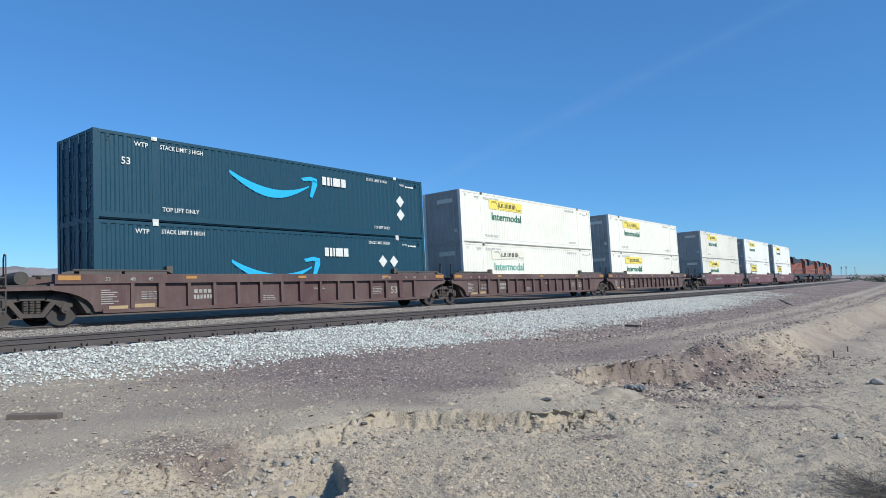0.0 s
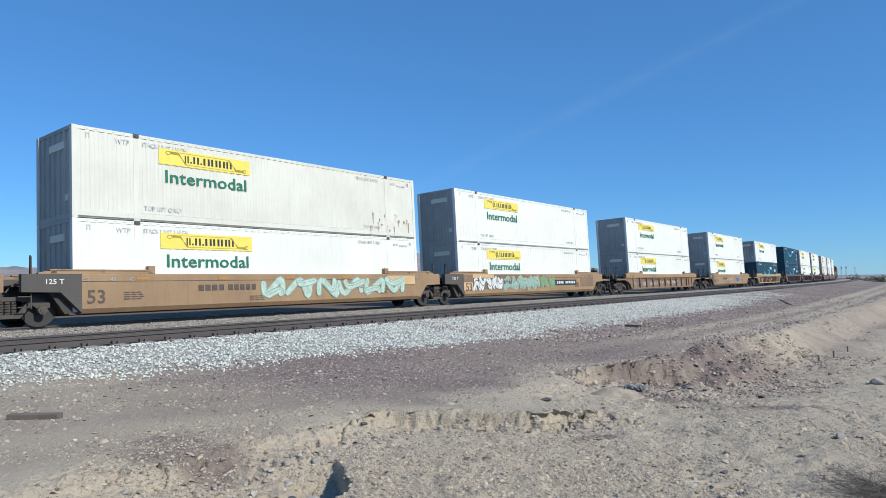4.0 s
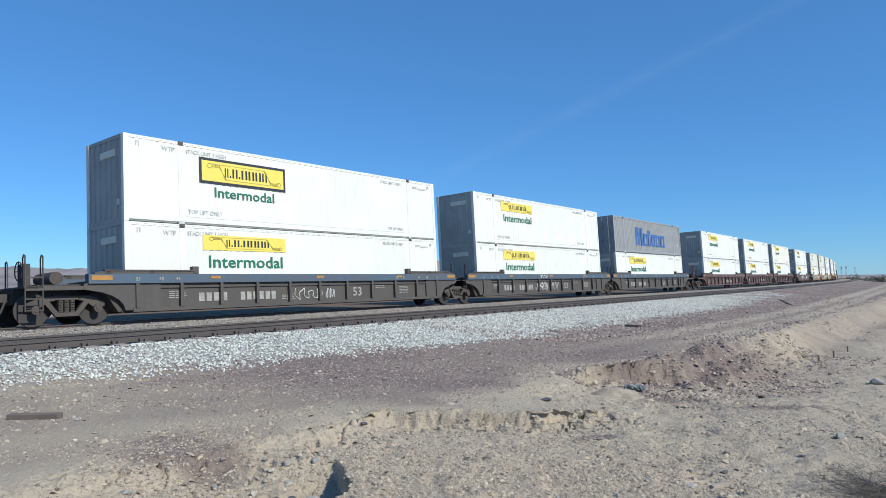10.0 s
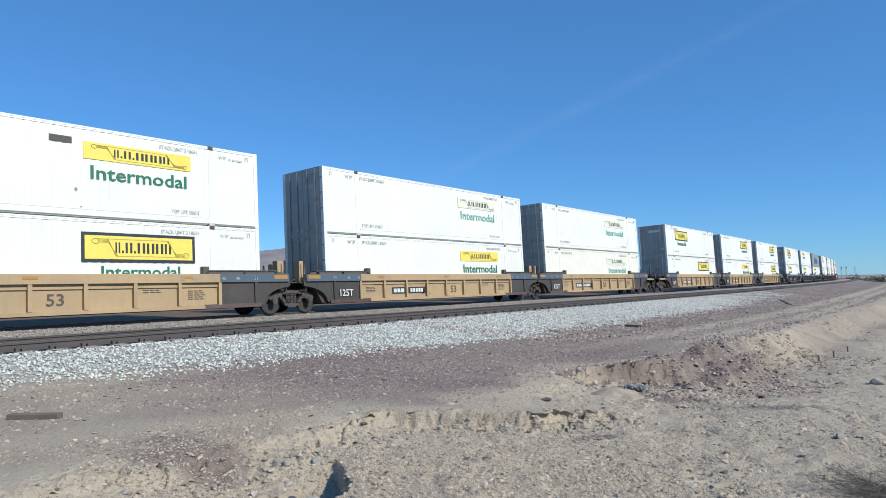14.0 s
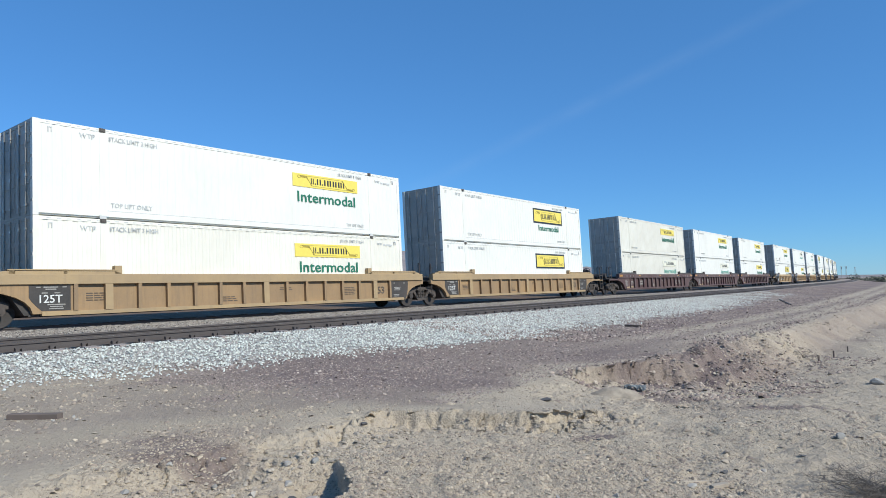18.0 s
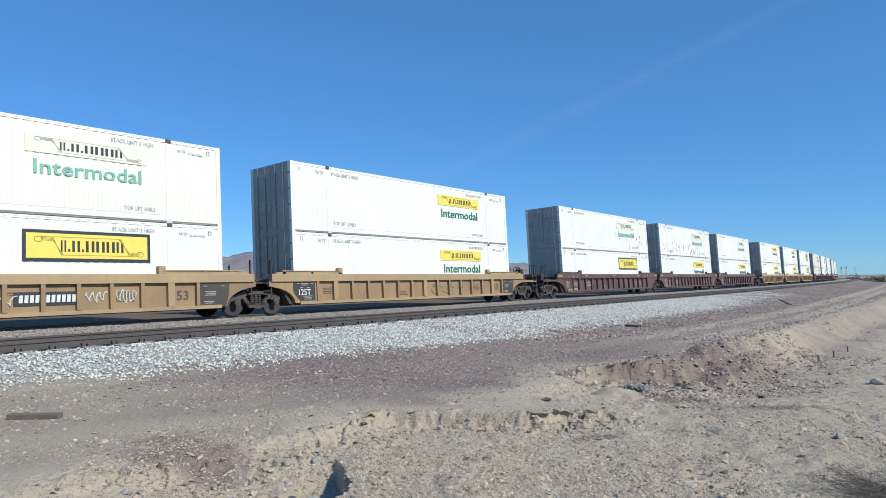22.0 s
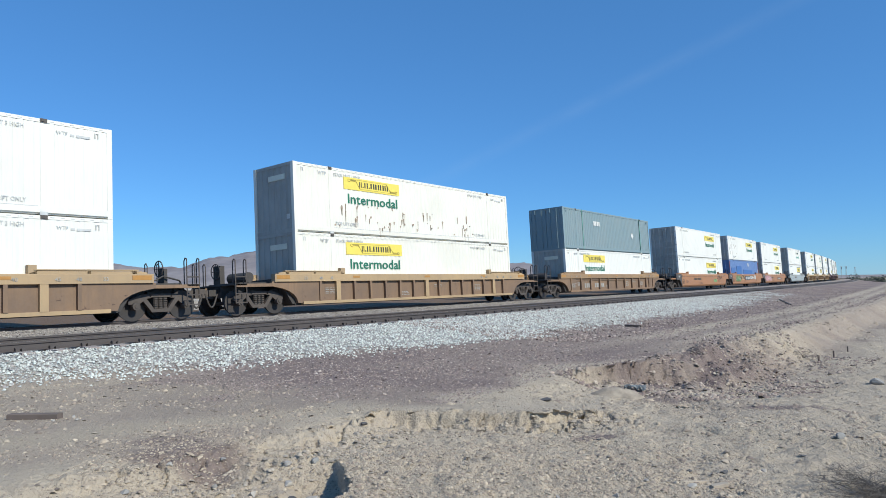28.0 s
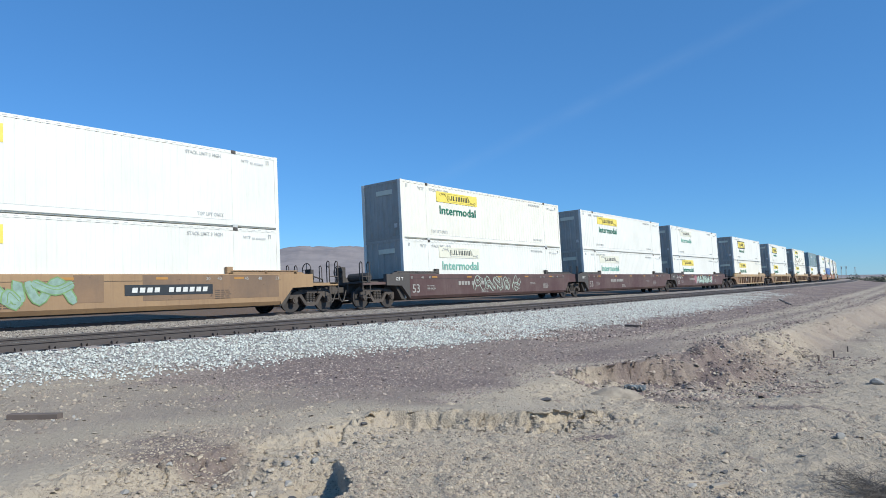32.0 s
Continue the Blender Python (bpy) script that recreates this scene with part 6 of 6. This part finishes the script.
def rock(x, y, size, mat, label, seed, tall=0.7):
    rng = random.Random(seed)
    bm = bmesh.new()
    bmesh.ops.create_icosphere(bm, subdivisions=3, radius=1)
    off = Vector((seed * 3.1, seed * 1.7, 0))
    for v in bm.verts:
        d = 1 + 0.34 * noise.noise(v.co * 1.1 + off) + 0.14 * noise.noise(v.co * 2.9 + off)
        v.co = v.co * d
    for i in range(14):
        cut = Vector((rng.gauss(0, 1), rng.gauss(0, 1), rng.gauss(0, 1))).normalized()
        reach = rng.uniform(0.42, 0.8)
        for v in bm.verts:
            over = v.co.dot(cut) - reach
            if over > 0:
                v.co -= cut * over * 0.93
    for v in bm.verts:
        v.co *= 1 + 0.07 * noise.noise(v.co * 6.0 + off)
        v.co.z *= tall
    me = bpy.data.meshes.new("rock")
    bm.to_mesh(me)
    bm.free()
    me.materials.append(M[mat])
    ob = tagged(new("rock", me), label, "rock", "rocks on the sand")
    ob.scale = (size, size * rng.uniform(0.7, 1.0), size)
    ob.rotation_euler = (rng.uniform(-0.2, 0.2), rng.uniform(-0.2, 0.2), rng.uniform(0, 6.28))
    ob.location = (x, y, floor_at(x, y) + size * tall * 0.35)
    return ob


for i, (x, y, size, mat) in enumerate((
        (-1.24, 5.80, 0.27, "rock_blue"), (-1.22, 6.2, 0.17, "rock_pale"), (-1.08, 6.12, 0.13, "rock_pale"), (-1.48, 6.42, 0.10, "rock_pale"), (-1.75, 6.15, 0.10, "rock_pale"), (-1.68, 5.95, 0.09, "rock_blue"), (-1.55, 6.68, 0.10, "rock_pale"), (-1.3, 6.75, 0.09, "rock_blue"), (-1.40, 6.15, 0.09, "rock_dark"), (-1.62, 5.75, 0.08, "rock_pale"), (-0.55, 6.25, 0.05, "rock_dark"),
        (-0.98, 8.14, 0.10, "rock_dark"), (1.43, 9.72, 0.16, "rock_dark"), (3.05, 11.47, 0.13, "rock_dark"), (4.18, 7.24, 0.11, "rock_blue"), (8.59, 13.53, 0.22, "rock_blue"),
        (2.55, 6.30, 0.08, "rock_dark"), (2.25, 6.36, 0.07, "rock_dark"), (2.99, 6.47, 0.05, "rock_pale"), (1.69, 7.58, 0.05, "rock_dark"), (2.11, 5.90, 0.09, "rock_pale"),
        (-2.53, 6.25, 0.07, "rock_pale"), (-2.15, 6.34, 0.06, "rock_blue"), (-2.73, 5.79, 0.08, "rock_blue"), (-2.2, 6.7, 0.06, "rock_blue"), (-1.9, 6.05, 0.07, "rock_pale"),
        (-4.62, 8.45, 0.06, "rock_pale"), (-4.5, 8.3, 0.05, "rock_pale"), (-4.75, 8.25, 0.05, "rock_pale"), (3.6, 6.9, 0.06, "rock_dark"), (0.9, 5.6, 0.05, "rock_blue"), (1.4, 5.7, 0.06, "rock_blue"), (1.75, 6.0, 0.05, "rock_pale"), (0.5, 6.2, 0.04, "rock_dark"))):
    rock(x, y, size * 0.62, mat, {"rock_blue": "blue-grey stone half sunk in sand", "rock_dark": "dark rough stone on the sand", "rock_pale": "pale angular stone on the sand"}[mat], i + 2, 0.45 if mat == "rock_dark" else 0.75)


def stick(name, label, category, a, b, r, mat, flat=1.0, lift=0.0):
    """A thin straight thing lying between two ground places."""
    za, zb = floor_at(*a), floor_at(*b)
    d = Vector((b[0] - a[0], b[1] - a[1], zb - za))
    n = d.length
    s = Shape().beam([(-r, 0), (r, 0), (r * 1.02, 2 * r * flat * 0.9), (r * 0.8, 2 * r * flat), (-r * 0.8, 2 * r * flat), (-r * 1.02, 2 * r * flat * 0.9)], 0, n)
    ob = tagged(new(name, s.mesh(name, M[mat])), label, category)
    ob.matrix_world = Matrix.Translation((a[0], a[1], max(za, zb) * 0.5 + min(za, zb) * 0.5 - 0.012 + lift)) @ d.to_track_quat("X", "Z").to_matrix().to_4x4()
    return ob


stick("plank", "short weathered grey plank lying on the gravel", "plank", (-5.42, 8.46), (-4.76, 8.40), 0.055, "wood", 0.7)
stick("tie_fragment", "broken dark wooden tie lying on gravel", "tie", (6.28, 23.4), (6.66, 22.8), 0.055, "wood", 0.8)
stick("old_rail", "old rusty rail length lying on gravel", "rail", (23.6, 47.5), (19.5, 38.0), 0.035, "rail", 1.0)
stick("branch", "pale dry branch on the sand", "branch", (2.02, 6.02), (2.45, 6.12), 0.012, "sand", 1.0)
stick("board_piece", "small pale board on the sand", "board", (2.28, 5.9), (2.42, 5.93), 0.03, "sand", 0.5)
stick("cracked_slat", "thin dark slat on the gravel", "slat", (2.65, 14.6), (2.95, 14.55), 0.02, "wood", 0.6)
for a in ((11.88, 20.0), (9.61, 17.43), (10.84, 18.9)):
    z = floor_at(*a)
    s = Shape().beam([(-0.018, -0.018), (0.018, -0.018), (0.018, 0.018), (-0.018, 0.018)], 0, 0.27)
    ob = tagged(new("stake", s.mesh("stake", M["wood"])), "short dark wooden stake in the sand", "stake", "stakes in the wash")
    ob.matrix_world = Matrix.Translation((a[0], a[1], z - 0.1)) @ pose(0, 0, 0, 0, -86, 20 * a[0])


def mound(x, y, lx, ly, h, turn, name, label, mat):
    s, n, m = Shape(), 20, 7
    vs = [(0, 0, h)]
    fs = []
    for j in range(1, m + 1):
        k = j / m
        for i in range(n):
            a = 2 * math.pi * i / n
            w = 1 + 0.12 * noise.noise(Vector((math.cos(a) * 2 + x, math.sin(a) * 2 + y, k)))
            vs.append((lx * k * w * math.cos(a), ly * k * w * math.sin(a), h * math.cos(k * math.pi / 2) ** 0.7 * (1 + 0.35 * noise.noise(Vector((math.cos(a) * k * 4, math.sin(a) * k * 4, x)))) - 0.05 * k))
    fs += [(0, 1 + i, 1 + (i + 1) % n) for i in range(n)]
    fs += [(1 + (j - 1) * n + i, 1 + j * n + i, 1 + j * n + (i + 1) % n, 1 + (j - 1) * n + (i + 1) % n) for j in range(1, m) for i in range(n)]
    ob = tagged(new(name, s.add(vs, fs).mesh(name, M[mat], True)), label, "mound")
    ob.matrix_world = Matrix.Translation((x, y, floor_at(x, y) + 0.02)) @ pose(0, 0, 0, 0, 0, turn)
    return ob


# a low curved ridge of sand, built as one smooth mound
mound(2.68, 10.75, 0.50, 0.17, 0.12, -14, "half_buried_sandbag", "long low ridge of tan sand below the bench", "ridge_sand")


def tarp(x, y, w, seed):
    rng = np.random.RandomState(seed)
    n = 9
    s = Shape()
    vs = [(w * (i / (n - 1) - 0.5), 0.45 * w * (j / (n - 1) - 0.5), 0.05 + 0.045 * rng.uniform(-1, 1)) for j in range(n) for i in range(n)]
    s.add(vs, [(j * n + i, j * n + i + 1, (j + 1) * n + i + 1, (j + 1) * n + i) for j in range(n - 1) for i in range(n - 1)])
    ob = tagged(new("torn_tarp", s.mesh("torn_tarp", M["tarp"])), "crumpled blue-grey plastic scrap on the bank", "tarp")
    mod = ob.modifiers.new("thick", "SOLIDIFY")
    mod.thickness = 0.012
    ob.matrix_world = Matrix.Translation((x, y, floor_at(x, y))) @ pose(0, 0, 0, 0, 0, -20)


tarp(3.16, 11.35, 0.34, 4)


def dead_shrub(x, y, wide, high, n, seed, label):
    """A dry shrub: a few bent stems and a tangle of thin twigs."""
    rng = random.Random(seed)
    sh = thing("dead_shrub", label, "shrub", "dry shrubs")
    stems, twigs = Shape(), Shape()
    for i in range(n):
        a, lean = rng.uniform(0, 6.28), rng.uniform(0.15, 1.25)
        p = Vector((0, 0, -0.03))
        d = Vector((math.cos(a) * math.sin(lean), math.sin(a) * math.sin(lean), math.cos(lean)))
        r = 0.0042 * wide
        for k in range(5):
            q = p + Vector((d.x * wide * 0.16, d.y * wide * 0.16, d.z * high * 0.34))
            (stems if k < 2 else twigs).rod(p, q, r * (1 - k * 0.16), 4, r * (0.86 - k * 0.16))
            for b in range(5):
                e = Vector((rng.uniform(-1, 1), rng.uniform(-1, 1), rng.uniform(-0.2, 0.8))) * 0.11 * wide
                twigs.rod(q, q + e, r * 0.4, 3, r * 0.15)
            p = q
            d = (d + Vector((rng.uniform(-0.5, 0.5), rng.uniform(-0.5, 0.5), rng.uniform(-0.45, 0.2)))).normalized()
    part("stems", stems, M["twig"], sh)
    tagged(part("twigs", twigs, M["twig"], sh), kind="stuff")
    sh.location = (x, y, floor_at(x, y))
    return sh


dead_shrub(3.55, 5.62, 0.8, 0.14, 95, 5, "low dry tangled shrub on the sand")
dead_shrub(3.95, 5.75, 0.6, 0.13, 70, 6, "low dry tangled shrub on the sand")
for i, (x, y, w) in enumerate(((9.4, 17.8, 0.7), (18.5, 27.5, 0.9))):
    dead_shrub(x, y, w, 0.2 * w, 30, 10 + i, "low dry grey shrub in the wash")


# ---- far right: scrub, signals, hut ----
def scrub_belt():
    rng = np.random.RandomState(77)
    pts, siz = [], []
    for i in range(420):
        a, r = math.radians(rng.uniform(30.9, 45)), rng.uniform(190, 620) 
        x, y = r * math.sin(a), r * math.cos(a)
        z = floor_at(x, y) if i < 0 else -0.8
        w = rng.uniform(0.6, 1.5) * (1.8 if rng.uniform() < 0.06 else 1)
        for k in range(26):
            v = rng.normal(0, 0.42, 3)
            pts.append((x + v[0] * w, y + v[1] * w, z + abs(v[2]) * w * 1.2 + 0.1))
            siz.append(w * rng.uniform(0.10, 0.3))
    pts, siz = np.array(pts), np.array(siz)
    ob = pebble_field("distant_scrub", "dark olive desert scrub along the horizon", pts, siz, M["scrub"], 0.8, 78)
    tagged(ob, category="scrub")


scrub_belt()


def signal_mast(x, y, high):
    m = thing("signal_mast", "tall grey railway signal mast", "signal", "railway signals")
    part("mast", Shape().rod((0, 0, -0.5), (0, 0, high), 0.08, 8, 0.06), M["grey"], m)
    part("signal_head", Shape().box(-0.2, 0.2, -0.3, 0.0, high - 1.5, high - 0.4), M["slate"], m, "dark grey signal head")
    part("ladder", Shape().box(-0.3, -0.24, 0.15, 0.2, 0, high).box(0.24, 0.3, 0.15, 0.2, 0, high), M["grey"], m)
    part("cross_arm", Shape().box(-0.8, 0.8, -0.08, 0.08, high - 0.3, high - 0.12), M["grey"], m)
    m.location = (x, y, -0.7)
    return m


for px, r, hh in ((30.55, 430, 7.2), (30.85, 445, 7.6)):
    signal_mast(r * math.sin(radians(px)), r * math.cos(radians(px)), hh)
hut = thing("equipment_hut", "small white railway equipment hut", "hut")
part("walls", Shape().box(-1.8, 1.8, -1.5, 1.5, 0, 2.8), M["white"], hut)
part("roof", Shape().slab([(-2.0, 2.8), (2.0, 2.8), (2.0, 2.95), (0, 3.3), (-2.0, 2.95)], -1.7, 1.7), M["grey"], hut)
part("door", Shape().box(-0.5, 0.5, -1.53, -1.49, 0.1, 2.1), M["grey"], hut)
hut.scale = (0.6, 0.6, 0.6)
hut.location = (480 * math.sin(radians(31.15)), 480 * math.cos(radians(31.15)), -0.7)
tower = thing("lattice_tower", "slim grey lattice tower on the horizon", "tower")
for x, y in ((-1, -1), (1, -1), (-1, 1), (1, 1)):
    part("leg", Shape().rod((x * 0.9, y * 0.9, 0), (x * 0.15, y * 0.15, 7.6), 0.07, 5), M["grey"], tower)
for k in range(3):
    w = 0.9 - 0.2 * k
    part("brace", Shape().rod((-w, -w, k * 2.1), (w - 0.1, -w, k * 2.1 + 1.9), 0.05, 4), M["grey"], tower)
part("head", Shape().box(-0.3, 0.3, -0.3, 0.3, 7.3, 8.0), M["grey"], tower)
tower.location = (560 * math.sin(radians(31.4)), 560 * math.cos(radians(31.4)), -0.7)


# ---- what moves ----
def motions():
    times = [i * 1.0 for i in range(33)]
    for ob, u, z in ROLLING:
        walk(ob, [(t, on_track(u + run(t)) @ pose(0, 0, z)) for t in times])


motions()
